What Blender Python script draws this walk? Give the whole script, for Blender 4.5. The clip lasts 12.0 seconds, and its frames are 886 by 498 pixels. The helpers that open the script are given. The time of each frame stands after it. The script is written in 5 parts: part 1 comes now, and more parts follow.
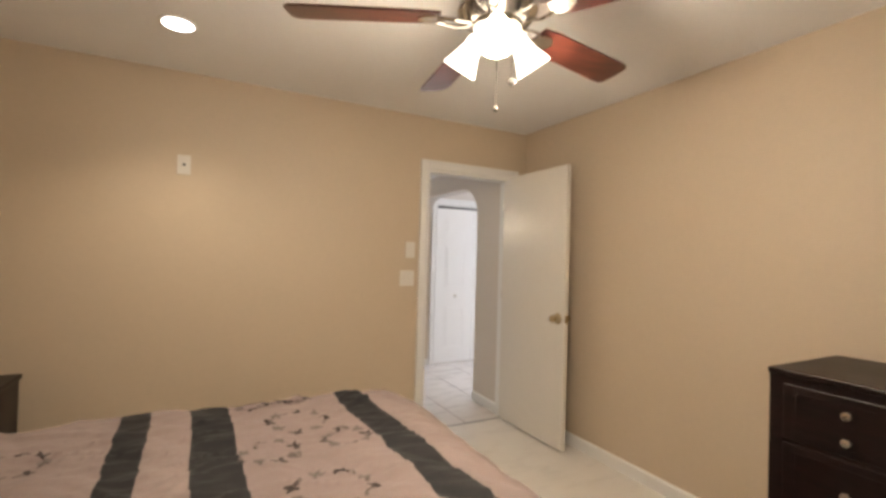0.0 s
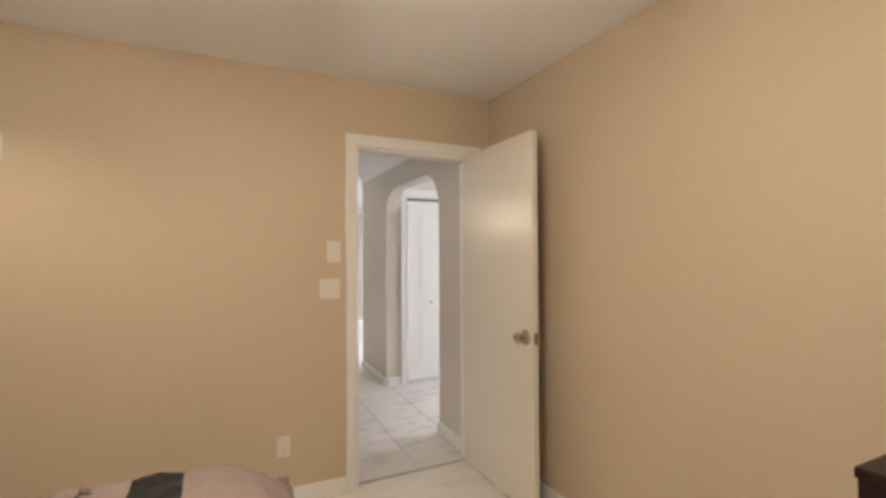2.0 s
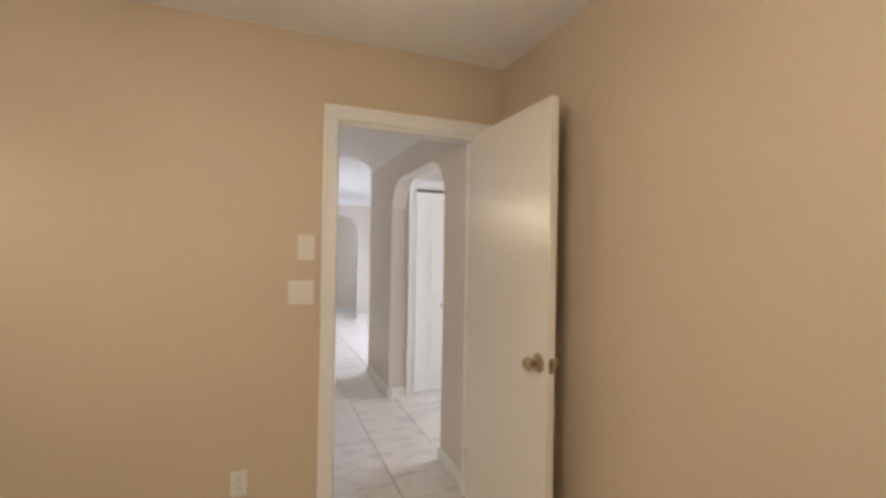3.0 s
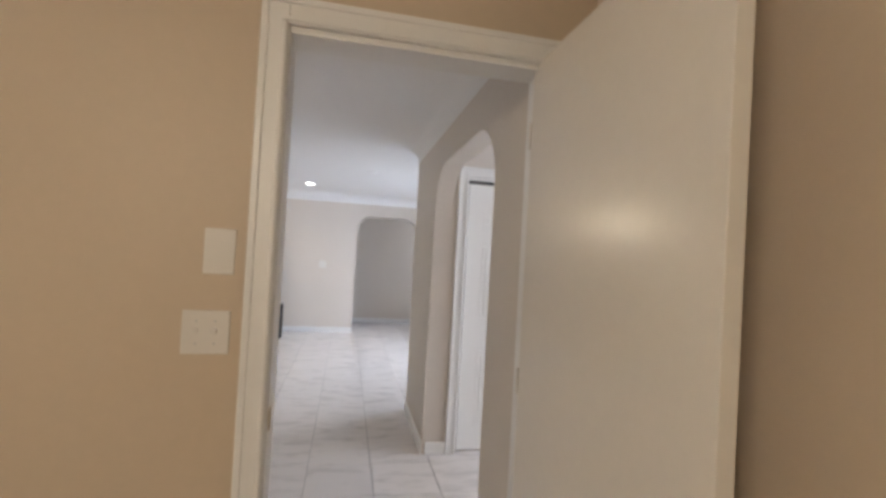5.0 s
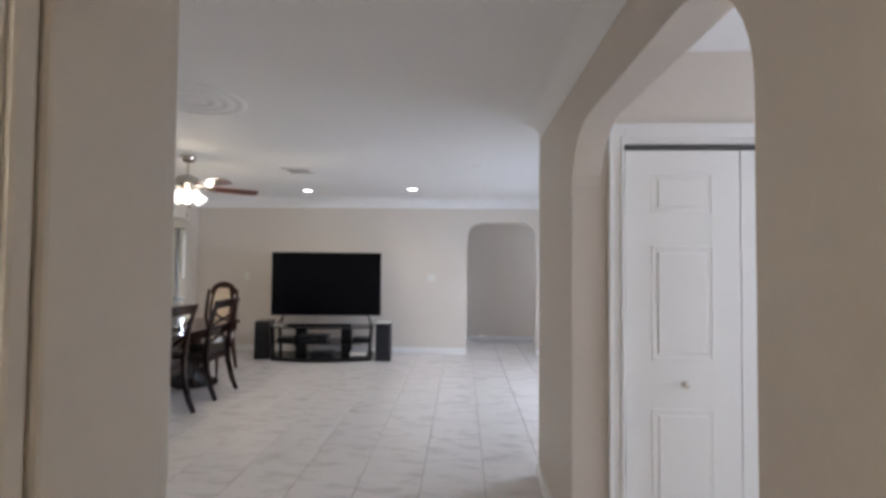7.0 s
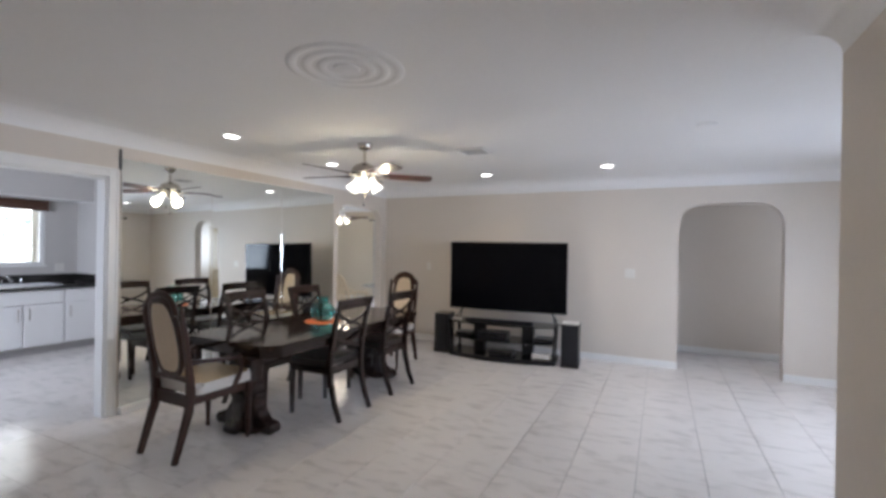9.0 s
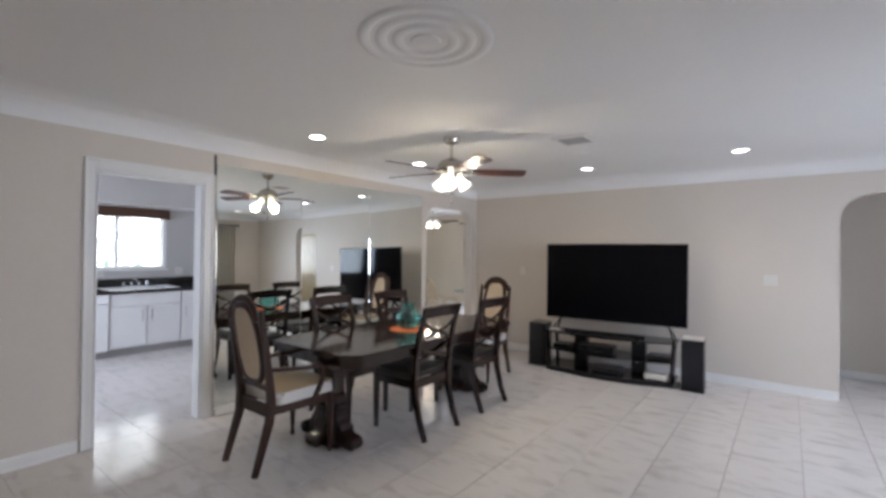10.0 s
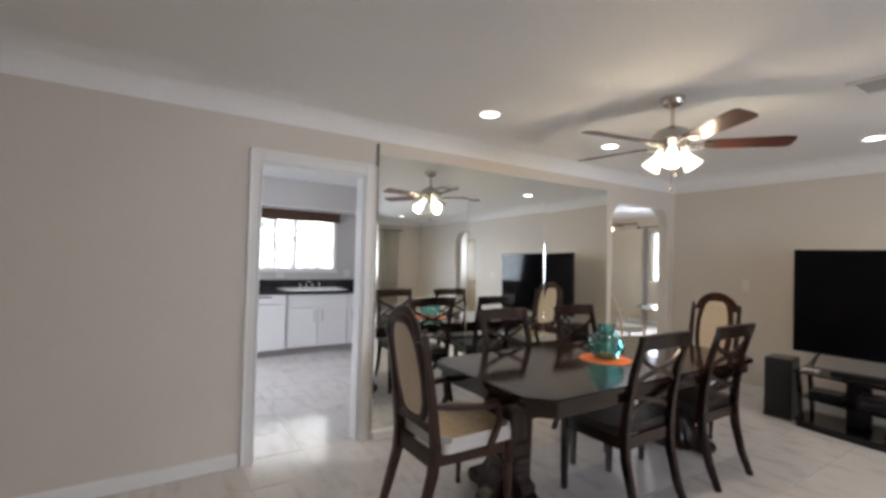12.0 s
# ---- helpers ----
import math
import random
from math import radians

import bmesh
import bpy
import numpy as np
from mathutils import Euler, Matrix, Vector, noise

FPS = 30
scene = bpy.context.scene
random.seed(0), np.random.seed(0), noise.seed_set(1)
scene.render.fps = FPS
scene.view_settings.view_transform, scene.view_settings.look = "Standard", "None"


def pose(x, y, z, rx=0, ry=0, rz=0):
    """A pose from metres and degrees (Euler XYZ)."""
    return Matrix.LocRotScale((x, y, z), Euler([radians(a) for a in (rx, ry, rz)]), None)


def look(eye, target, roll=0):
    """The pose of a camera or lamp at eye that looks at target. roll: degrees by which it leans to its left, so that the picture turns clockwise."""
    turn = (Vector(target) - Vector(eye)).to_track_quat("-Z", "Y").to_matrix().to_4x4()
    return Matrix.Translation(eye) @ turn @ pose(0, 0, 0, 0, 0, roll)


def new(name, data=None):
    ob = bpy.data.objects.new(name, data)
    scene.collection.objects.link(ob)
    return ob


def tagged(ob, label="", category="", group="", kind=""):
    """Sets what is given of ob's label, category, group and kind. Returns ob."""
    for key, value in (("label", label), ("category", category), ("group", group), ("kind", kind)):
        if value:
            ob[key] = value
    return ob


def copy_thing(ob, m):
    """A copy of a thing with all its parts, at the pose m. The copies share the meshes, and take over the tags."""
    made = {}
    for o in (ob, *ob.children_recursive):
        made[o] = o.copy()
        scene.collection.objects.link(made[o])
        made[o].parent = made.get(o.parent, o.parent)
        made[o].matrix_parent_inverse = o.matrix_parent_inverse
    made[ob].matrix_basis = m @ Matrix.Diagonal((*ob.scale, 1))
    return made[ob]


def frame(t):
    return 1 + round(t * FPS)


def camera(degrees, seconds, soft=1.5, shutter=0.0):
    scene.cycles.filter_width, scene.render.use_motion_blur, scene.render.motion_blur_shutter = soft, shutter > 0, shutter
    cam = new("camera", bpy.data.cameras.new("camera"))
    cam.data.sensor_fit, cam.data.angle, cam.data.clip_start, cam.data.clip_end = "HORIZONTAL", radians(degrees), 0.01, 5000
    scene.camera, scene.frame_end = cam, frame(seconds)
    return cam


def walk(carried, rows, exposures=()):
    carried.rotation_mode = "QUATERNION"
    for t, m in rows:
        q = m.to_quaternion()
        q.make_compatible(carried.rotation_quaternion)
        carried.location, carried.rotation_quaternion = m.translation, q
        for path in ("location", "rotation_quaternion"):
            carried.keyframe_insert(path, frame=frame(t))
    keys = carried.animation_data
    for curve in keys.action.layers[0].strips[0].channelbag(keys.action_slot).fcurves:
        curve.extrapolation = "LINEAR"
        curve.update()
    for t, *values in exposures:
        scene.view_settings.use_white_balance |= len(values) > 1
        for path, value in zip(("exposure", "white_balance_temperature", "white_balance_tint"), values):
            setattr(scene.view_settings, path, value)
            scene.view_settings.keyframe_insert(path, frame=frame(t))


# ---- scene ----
cam = camera(89.3, 12.0, 3.3)
PATH = [
    (0, (0.375, 0.235, 1.369), (1.299, 2.008, 1.399), 1.6),
    (0.5, (0.549, 0.306, 1.364), (1.431, 2.1, 1.417), 1.4),
    (1, (0.747, 0.447, 1.376), (1.637, 2.237, 1.422), 0.9),
    (1.5, (0.961, 0.577, 1.374), (1.848, 2.369, 1.412), 0.2),
    (2, (1.183, 0.721, 1.389), (2.038, 2.529, 1.412), -0.3),
    (2.5, (1.368, 0.908, 1.377), (2.17, 2.74, 1.395), -0.4),
    (3, (1.539, 1.118, 1.406), (2.279, 2.976, 1.411), 1.0),
    (5, (2.058, 2.078, 1.427), (2.474, 4.034, 1.459), 3.2),
    (5.5, (2.104, 2.349, 1.404), (2.414, 4.325, 1.447), 1.8),
    (6, (2.125, 2.605, 1.418), (2.332, 4.593, 1.473), 1.0),
    (6.5, (2.138, 2.851, 1.42), (2.213, 4.848, 1.483), 0.5),
    (8.3, (2.13, 3.65, 1.446), (1.525, 5.556, 1.458), 1.1),
    (8.5, (2.095, 3.708, 1.448), (1.405, 5.585, 1.457), 1.0),
    (9, (2.006, 3.83, 1.451), (1.132, 5.629, 1.449), 1.0),
    (9.5, (1.922, 4.023, 1.43), (0.859, 5.717, 1.433), 0.9),
    (10, (1.805, 4.191, 1.429), (0.583, 5.774, 1.443), 0.7),
    (10.5, (1.655, 4.347, 1.419), (0.303, 5.82, 1.445), 0.6),
    (11, (1.484, 4.458, 1.403), (0.006, 5.805, 1.439), 1.0),
    (11.5, (1.287, 4.572, 1.404), (-0.306, 5.781, 1.437), 1.6),
    (12, (1.031, 4.616, 1.39), (-0.645, 5.706, 1.426), 1.6),
]
walk(cam, [(t, look(eye, target, roll)) for t, eye, target, roll in PATH],
     [(0.0, 0.14, 6420, 10), (2.0, 0.15, 6420, 10), (3.0, 0.07, 6400, 10), (4.0, -0.05, 6320, 10), (5.0, -0.2, 6200, 10), (5.5, -0.25, 6130, 10), (6.5, -0.4, 6060, 10), (8.3, -0.45, 6060, 10),
      (10.0, -0.48, 6070, 10), (11.0, -0.47, 6220, 10), (12.0, -0.51, 6480, 10)])

import collections

# ---- world, sun, exposure ----
H = 2.44                        # ceiling height
XW, YN = -2.123, 10.14          # living room: west wall, north wall
XP, YP = 2.66, 6.18             # pier between hall and living room
XE = 5.05                       # living room: east wall
YB0, YB1 = 3.37, 3.49           # wall between bedroom and hall
XBE, XBW, YBS = 2.79, -1.1, -1.4  # bedroom: east, west, south walls

world = bpy.data.worlds.new("sky")
scene.world = world
world.use_nodes = True
wn = world.node_tree
sky = wn.nodes.new("ShaderNodeTexSky")
sky.sky_type, sky.sun_disc = "NISHITA", False
sky.sun_elevation, sky.sun_rotation = radians(52), radians(200)
wn.links.new(sky.outputs[0], wn.nodes["Background"].inputs[0])
wn.nodes["Background"].inputs[1].default_value = 0.12
sun = new("sun", bpy.data.lights.new("sun", "SUN"))
sun.data.energy, sun.data.angle, sun.data.color = 3.0, radians(0.5), (1, 0.95, 0.88)
sun.matrix_world = look((0, 0, 20), (2.4, -6.6, 11))


def area_lamp(name, eye, target, sx, sy, watts, color):
    ob = new(name, bpy.data.lights.new(name, "AREA"))
    ob.data.shape, ob.data.size, ob.data.size_y = "RECTANGLE", sx, sy
    ob.data.energy, ob.data.color = watts, color
    ob.matrix_world = look(eye, target)
    return ob


def point_lamp(name, eye, watts, color, radius=0.03):
    ob = new(name, bpy.data.lights.new(name, "POINT"))
    ob.data.energy, ob.data.color, ob.data.shadow_soft_size = watts, color, radius
    ob.matrix_world = Matrix.Translation(eye)
    return ob


DAY = (0.745, 0.83, 1.0)
WARM = (1.0, 0.838, 0.635)
east = area_lamp("daylight_east", (XE + 0.02, 7.85, 1.47), (2.0, 8.5, 0.37), 2.3, 1.05, 80, DAY)
east.data.spread = radians(120)
# unseen fill lamp, added to brighten the kitchen cabinets and floor
area_lamp("fill_kitchen_south", (-3.9, 3.42, 1.5), (-4.4, 7, 0.8), 1.2, 1.0, 70, (0.80, 0.86, 1.0)).data.spread = radians(125)
area_lamp("daylight_nook", (-4.15, 14.1, 1.5), (-4.15, 10.5, 0.4), 1.4, 1.0, 120, DAY).data.spread = radians(130)
# unseen fill lamp for the hall walls and closet door
area_lamp("fill_corridor", (6.09, 4.45, 1.45), (0, 4.4, 1.2), 1.1, 1.1, 64, (0.80, 0.86, 1.0))
# unseen fill lamp that lifts the passage behind the north arch
area_lamp("fill_passage", (XE - 0.02, 10.8, 1.5), (0, 10.8, 1.2), 0.8, 1.0, 22, DAY)

# ---- materials ----


def mat(name, color, rough=0.6, metal=0.0, var=0.06, scale=6.0, bump=0.0, bump_scale=60.0, spec=0.5, coat=0.0):
    """A painted or plain surface: two scales of tone variation and a fine relief."""
    m = bpy.data.materials.new(name)
    m.use_nodes = True
    nt = m.node_tree
    b = nt.nodes["Principled BSDF"]
    b.inputs["Roughness"].default_value, b.inputs["Metallic"].default_value = rough, metal
    b.inputs["Specular IOR Level"].default_value = spec
    b.inputs["Coat Weight"].default_value = coat
    tc = nt.nodes.new("ShaderNodeTexCoord")
    n1, n2 = nt.nodes.new("ShaderNodeTexNoise"), nt.nodes.new("ShaderNodeTexNoise")
    n1.inputs["Scale"].default_value, n2.inputs["Scale"].default_value = scale * 0.25, scale * 6
    n1.inputs["Detail"].default_value = n2.inputs["Detail"].default_value = 3
    add = nt.nodes.new("ShaderNodeMath")
    add.operation = "ADD"
    ramp = nt.nodes.new("ShaderNodeMapRange")
    ramp.inputs["From Min"].default_value, ramp.inputs["From Max"].default_value = 0.6, 1.4
    ramp.inputs["To Min"].default_value, ramp.inputs["To Max"].default_value = 1 - var, 1 + var
    mix = nt.nodes.new("ShaderNodeVectorMath")
    mix.operation = "SCALE"
    mix.inputs[0].default_value = color
    for n in (n1, n2):
        nt.links.new(tc.outputs["Object"], n.inputs["Vector"])
    nt.links.new(n1.outputs[0], add.inputs[0])
    nt.links.new(n2.outputs[0], add.inputs[1])
    nt.links.new(add.outputs[0], ramp.inputs[0])
    nt.links.new(ramp.outputs[0], mix.inputs["Scale"])
    nt.links.new(mix.outputs[0], b.inputs["Base Color"])
    if bump:
        n3 = nt.nodes.new("ShaderNodeTexNoise")
        n3.inputs["Scale"].default_value, n3.inputs["Detail"].default_value = bump_scale, 4
        bp = nt.nodes.new("ShaderNodeBump")
        bp.inputs["Strength"].default_value, bp.inputs["Distance"].default_value = bump, 0.01
        nt.links.new(tc.outputs["Object"], n3.inputs["Vector"])
        nt.links.new(n3.outputs[0], bp.inputs["Height"])
        nt.links.new(bp.outputs[0], b.inputs["Normal"])
    return m


def glow(name, color, strength):
    m = bpy.data.materials.new(name)
    m.use_nodes = True
    b = m.node_tree.nodes["Principled BSDF"]
    b.inputs["Base Color"].default_value = (*color, 1)
    b.inputs["Emission Color"].default_value = (*color, 1)
    b.inputs["Emission Strength"].default_value = strength
    return m


def glass(name, color=(1, 1, 1), rough=0.0, ior=1.45):
    m = bpy.data.materials.new(name)
    m.use_nodes = True
    b = m.node_tree.nodes["Principled BSDF"]
    b.inputs["Base Color"].default_value = (*color, 1)
    b.inputs["Transmission Weight"].default_value = 1
    b.inputs["Roughness"].default_value, b.inputs["IOR"].default_value = rough, ior
    return m


def grain(name, dark, light, rough=0.35, scale=3.0, axis=(1, 8, 8), coat=0.3, spec=0.5):
    """Wood: streaks drawn out along the first axis."""
    m = bpy.data.materials.new(name)
    m.use_nodes = True
    nt = m.node_tree
    b = nt.nodes["Principled BSDF"]
    b.inputs["Coat Weight"].default_value, b.inputs["Coat Roughness"].default_value = coat, 0.15
    b.inputs["Specular IOR Level"].default_value = spec
    tc, mp = nt.nodes.new("ShaderNodeTexCoord"), nt.nodes.new("ShaderNodeMapping")
    mp.inputs["Scale"].default_value = [a * scale for a in axis]
    n1, n2 = nt.nodes.new("ShaderNodeTexNoise"), nt.nodes.new("ShaderNodeTexNoise")
    n1.inputs["Scale"].default_value, n1.inputs["Detail"].default_value, n1.inputs["Distortion"].default_value = 2.0, 6, 0.6
    n2.inputs["Scale"].default_value = 2.5
    cr = nt.nodes.new("ShaderNodeValToRGB")
    cr.color_ramp.elements[0].color, cr.color_ramp.elements[1].color = (*dark, 1), (*light, 1)
    cr.color_ramp.elements[0].position, cr.color_ramp.elements[1].position = 0.3, 0.75
    rr = nt.nodes.new("ShaderNodeMapRange")
    rr.inputs["To Min"].default_value, rr.inputs["To Max"].default_value = rough * 0.7, rough * 1.4
    nt.links.new(tc.outputs["Object"], mp.inputs[0])
    nt.links.new(mp.outputs[0], n1.inputs["Vector"])
    nt.links.new(tc.outputs["Object"], n2.inputs["Vector"])
    nt.links.new(n1.outputs[0], cr.inputs[0])
    nt.links.new(n2.outputs[0], rr.inputs[0])
    nt.links.new(cr.outputs[0], b.inputs["Base Color"])
    nt.links.new(rr.outputs[0], b.inputs["Roughness"])
    return m


def tile_material(name, base, vein, rough):
    """Glazed tile with smoky grey streaks, shifted from piece to piece."""
    m = bpy.data.materials.new(name)
    m.use_nodes = True
    nt = m.node_tree
    b = nt.nodes["Principled BSDF"]
    tc, oi = nt.nodes.new("ShaderNodeTexCoord"), nt.nodes.new("ShaderNodeObjectInfo")
    off = nt.nodes.new("ShaderNodeVectorMath")
    off.operation = "MULTIPLY_ADD"
    sc = nt.nodes.new("ShaderNodeCombineXYZ")
    mul = nt.nodes.new("ShaderNodeMath")
    mul.operation, mul.inputs[1].default_value = "MULTIPLY", 37.0
    nt.links.new(oi.outputs["Random"], mul.inputs[0])
    for k in range(3):
        nt.links.new(mul.outputs[0], sc.inputs[k])
    off.inputs[1].default_value = (1, 1, 1)
    nt.links.new(tc.outputs["Object"], off.inputs[0])
    nt.links.new(sc.outputs[0], off.inputs[2])
    mp = nt.nodes.new("ShaderNodeMapping")
    mp.inputs["Scale"].default_value, mp.inputs["Rotation"].default_value = (3.6, 9.0, 3.6), (0, 0, radians(10))
    nt.links.new(off.outputs[0], mp.inputs[0])
    n1, n2 = nt.nodes.new("ShaderNodeTexNoise"), nt.nodes.new("ShaderNodeTexNoise")
    n1.inputs["Scale"].default_value, n1.inputs["Detail"].default_value, n1.inputs["Distortion"].default_value = 1.25, 3, 0.35
    n2.inputs["Scale"].default_value = 2.2
    nt.links.new(mp.outputs[0], n1.inputs["Vector"])
    nt.links.new(off.outputs[0], n2.inputs["Vector"])
    cr = nt.nodes.new("ShaderNodeValToRGB")
    e = cr.color_ramp.elements
    e[0].position, e[1].position = 0.50, 0.74
    e[0].color, e[1].color = (*base, 1), (*vein, 1)
    mx = nt.nodes.new("ShaderNodeMix")
    mx.data_type, mx.inputs["Factor"].default_value = "RGBA", 0.5
    cr2 = nt.nodes.new("ShaderNodeValToRGB")
    cr2.color_ramp.elements[0].color, cr2.color_ramp.elements[1].color = (*[c * 0.94 for c in base], 1), (*base, 1)
    nt.links.new(n1.outputs[0], cr.inputs[0])
    nt.links.new(n2.outputs[0], cr2.inputs[0])
    nt.links.new(cr.outputs[0], mx.inputs["A"])
    nt.links.new(cr2.outputs[0], mx.inputs["B"])
    nt.links.new(mx.outputs["Result"], b.inputs["Base Color"])
    rr = nt.nodes.new("ShaderNodeMapRange")
    rr.inputs["To Min"].default_value, rr.inputs["To Max"].default_value = rough * 0.6, rough * 1.5
    nt.links.new(n2.outputs[0], rr.inputs[0])
    nt.links.new(rr.outputs[0], b.inputs["Roughness"])
    return m


def cane_material(name, a, b_):
    """Woven fabric or cane: fine crossing waves."""
    m = mat(name, a, 0.7, var=0.05, scale=30)
    nt = m.node_tree
    b = nt.nodes["Principled BSDF"]
    tc = nt.nodes.new("ShaderNodeTexCoord")
    v = nt.nodes.new("ShaderNodeTexVoronoi")
    v.inputs["Scale"].default_value = 38
    cr = nt.nodes.new("ShaderNodeValToRGB")
    cr.color_ramp.elements[0].color, cr.color_ramp.elements[1].color = (*b_, 1), (*a, 1)
    cr.color_ramp.elements[0].position, cr.color_ramp.elements[1].position = 0.15, 0.6
    nt.links.new(tc.outputs["Object"], v.inputs["Vector"])
    nt.links.new(v.outputs["Distance"], cr.inputs[0])
    nt.links.new(cr.outputs[0], b.inputs["Base Color"])
    return m


# much the same paint as M_WALL; warm lamplight is put into this tone
M_BED_WALL = mat("lamp_toned_wall_paint", (0.575, 0.472, 0.352), 0.55, var=0.025, bump=0.025, bump_scale=160)
M_WALL = mat("greige_wall_paint", (0.65, 0.587, 0.519), 0.55, var=0.025, bump=0.025, bump_scale=160)
M_CEIL = mat("white_ceiling_plaster", (0.84, 0.83, 0.82), 0.85, var=0.02, bump=0.08, bump_scale=90)
M_WHITE = mat("white_gloss_paint", (0.80, 0.79, 0.77), 0.4, var=0.02, bump=0.02, bump_scale=40)
M_DOOR = mat("cream_door_paint", (0.76, 0.72, 0.66), 0.24, var=0.02, bump=0.03, bump_scale=25)
M_ENAMEL = mat("white_enamel", (0.55, 0.55, 0.55), 0.2, var=0.02)
M_PLATE = mat("white_plastic", (0.71, 0.68, 0.63), 0.35, var=0.01)
M_GREY = mat("grey_shadow_gap", (0.08, 0.08, 0.08), 0.6)
M_BLACK = mat("black_plastic", (0.007, 0.007, 0.009), 0.3, spec=0.3)
M_SCREEN = mat("black_screen", (0.003, 0.003, 0.004), 0.06, var=0.01, spec=0.12)
M_CLOTH = mat("black_speaker_cloth", (0.009, 0.009, 0.012), 0.85, bump=0.3, bump_scale=400)
M_BGLASS = mat("black_glass", (0.006, 0.006, 0.008), 0.04, var=0.01)
M_DARK = grain("dark_espresso_wood", (0.008, 0.004, 0.003), (0.034, 0.013, 0.009), 0.24, 4.0, (8, 8, 1), 0.0, 0.5)
M_TABLE = grain("dark_table_wood", (0.008, 0.004, 0.003), (0.030, 0.014, 0.009), 0.09, 3.0, (8, 1, 8), 0.0)
M_CHAIRA = grain("walnut_carved_wood", (0.014, 0.005, 0.003), (0.055, 0.020, 0.011), 0.32, 4.0, (8, 8, 1), 0.0, 0.3)
M_DRESSER = grain("black_brown_lacquer", (0.005, 0.0022, 0.0020), (0.013, 0.0050, 0.0042), 0.36, 3.0, (8, 1, 8), 0.0, 0.3)
M_BLADE = grain("cherry_fan_blade", (0.030, 0.007, 0.005), (0.090, 0.022, 0.014), 0.32, 3.0, (1, 8, 8))
M_LEATHER = mat("black_leather", (0.026, 0.020, 0.017), 0.34, bump=0.25, bump_scale=120)
M_NICKEL = mat("brushed_nickel", (0.62, 0.58, 0.52), 0.24, 1.0, var=0.04, scale=20)
M_BRASS = mat("aged_brass", (0.60, 0.50, 0.33), 0.25, 1.0, var=0.06, scale=30)
M_BRASSD = mat("darkened_brass", (0.46, 0.37, 0.23), 0.28, 1.0, var=0.1, scale=40)
M_CHROME = mat("chrome", (0.75, 0.76, 0.78), 0.08, 1.0, var=0.01)
M_MIRROR = mat("silvered_mirror", (0.945, 0.97, 0.925), 0.012, 1.0, var=0.005)
M_SHADE = glow("lit_opal_glass", (1.0, 0.92, 0.78), 5.0)
M_CAN = glow("lit_recessed_lens", (1.0, 0.95, 0.88), 14.0)
M_CANE = cane_material("cream_brocade", (0.58, 0.48, 0.36), (0.54, 0.44, 0.32))
M_SEATA = cane_material("gold_brocade_under_plastic", (0.58, 0.41, 0.21), (0.48, 0.33, 0.15))
sb = M_SEATA.node_tree.nodes["Principled BSDF"]
sb.inputs["Coat Weight"].default_value, sb.inputs["Coat Roughness"].default_value = 1.0, 0.05
wr, wb = M_SEATA.node_tree.nodes.new("ShaderNodeTexNoise"), M_SEATA.node_tree.nodes.new("ShaderNodeBump")
wr.inputs["Scale"].default_value, wr.inputs["Detail"].default_value, wr.inputs["Distortion"].default_value = 14, 2, 1.2
wb.inputs["Strength"].default_value, wb.inputs["Distance"].default_value = 0.9, 0.012
M_SEATA.node_tree.links.new(wr.outputs[0], wb.inputs["Height"])
M_SEATA.node_tree.links.new(wb.outputs[0], sb.inputs["Coat Normal"])
M_PLASTIC = mat("clear_plastic_cover_edge", (0.58, 0.55, 0.51), 0.12, bump=0.4, bump_scale=20, coat=0.6)
M_VASE = glass("teal_glass", (0.50, 0.89, 0.89), 0.03)
M_MAT = mat("orange_woven_mat", (0.85, 0.20, 0.05), 0.8, bump=0.3, bump_scale=150)
M_PANE = glass("window_glass")
M_TILE = tile_material("marbled_glazed_tile", (0.715, 0.67, 0.635), (0.40, 0.365, 0.34), 0.12)
M_TILEB = tile_material("white_glazed_floor", (0.76, 0.72, 0.67), (0.64, 0.60, 0.56), 0.2)
M_GROUT = mat("grey_grout", (0.36, 0.345, 0.335), 0.9, bump=0.2, bump_scale=200)
M_CAB = mat("white_cabinet_paint", (0.78, 0.77, 0.76), 0.35, var=0.02)
M_GRANITE = mat("black_speckled_granite", (0.022, 0.020, 0.019), 0.12, var=0.5, scale=40)
M_BAMBOO = grain("brown_bamboo_shade", (0.055, 0.022, 0.012), (0.16, 0.075, 0.045), 0.6, 6.0, (8, 1, 14), 0.0)
M_CURTAIN = mat("cream_curtain_cloth", (0.66, 0.62, 0.54), 0.9, bump=0.2, bump_scale=200)
M_SHEER = mat("grey_curtain_cloth", (0.60, 0.58, 0.56), 0.9, bump=0.2, bump_scale=200)
M_RATTAN = mat("pale_rattan", (0.64, 0.53, 0.38), 0.5, var=0.1, scale=30)
M_BEDCLOTH = mat("dusty_pink_cotton", (0.268, 0.207, 0.196), 0.85, var=0.07, scale=10, bump=0.9, bump_scale=9)
M_BAND = mat("charcoal_velvet_band", (0.012, 0.0115, 0.0135), 0.8, var=0.12, bump=0.9, bump_scale=10)
M_BLACKPRINT = mat("dark_brown_print", (0.045, 0.030, 0.028), 0.85)
M_GREYPRINT = mat("grey_print", (0.15, 0.118, 0.112), 0.85)
M_OAK = grain("honey_oak_door", (0.36, 0.27, 0.16), (0.50, 0.40, 0.26), 0.4, 2.0, (8, 8, 1))
M_FOLIAGE = bpy.data.materials.new("glowing_garden")
M_FOLIAGE.use_nodes = True


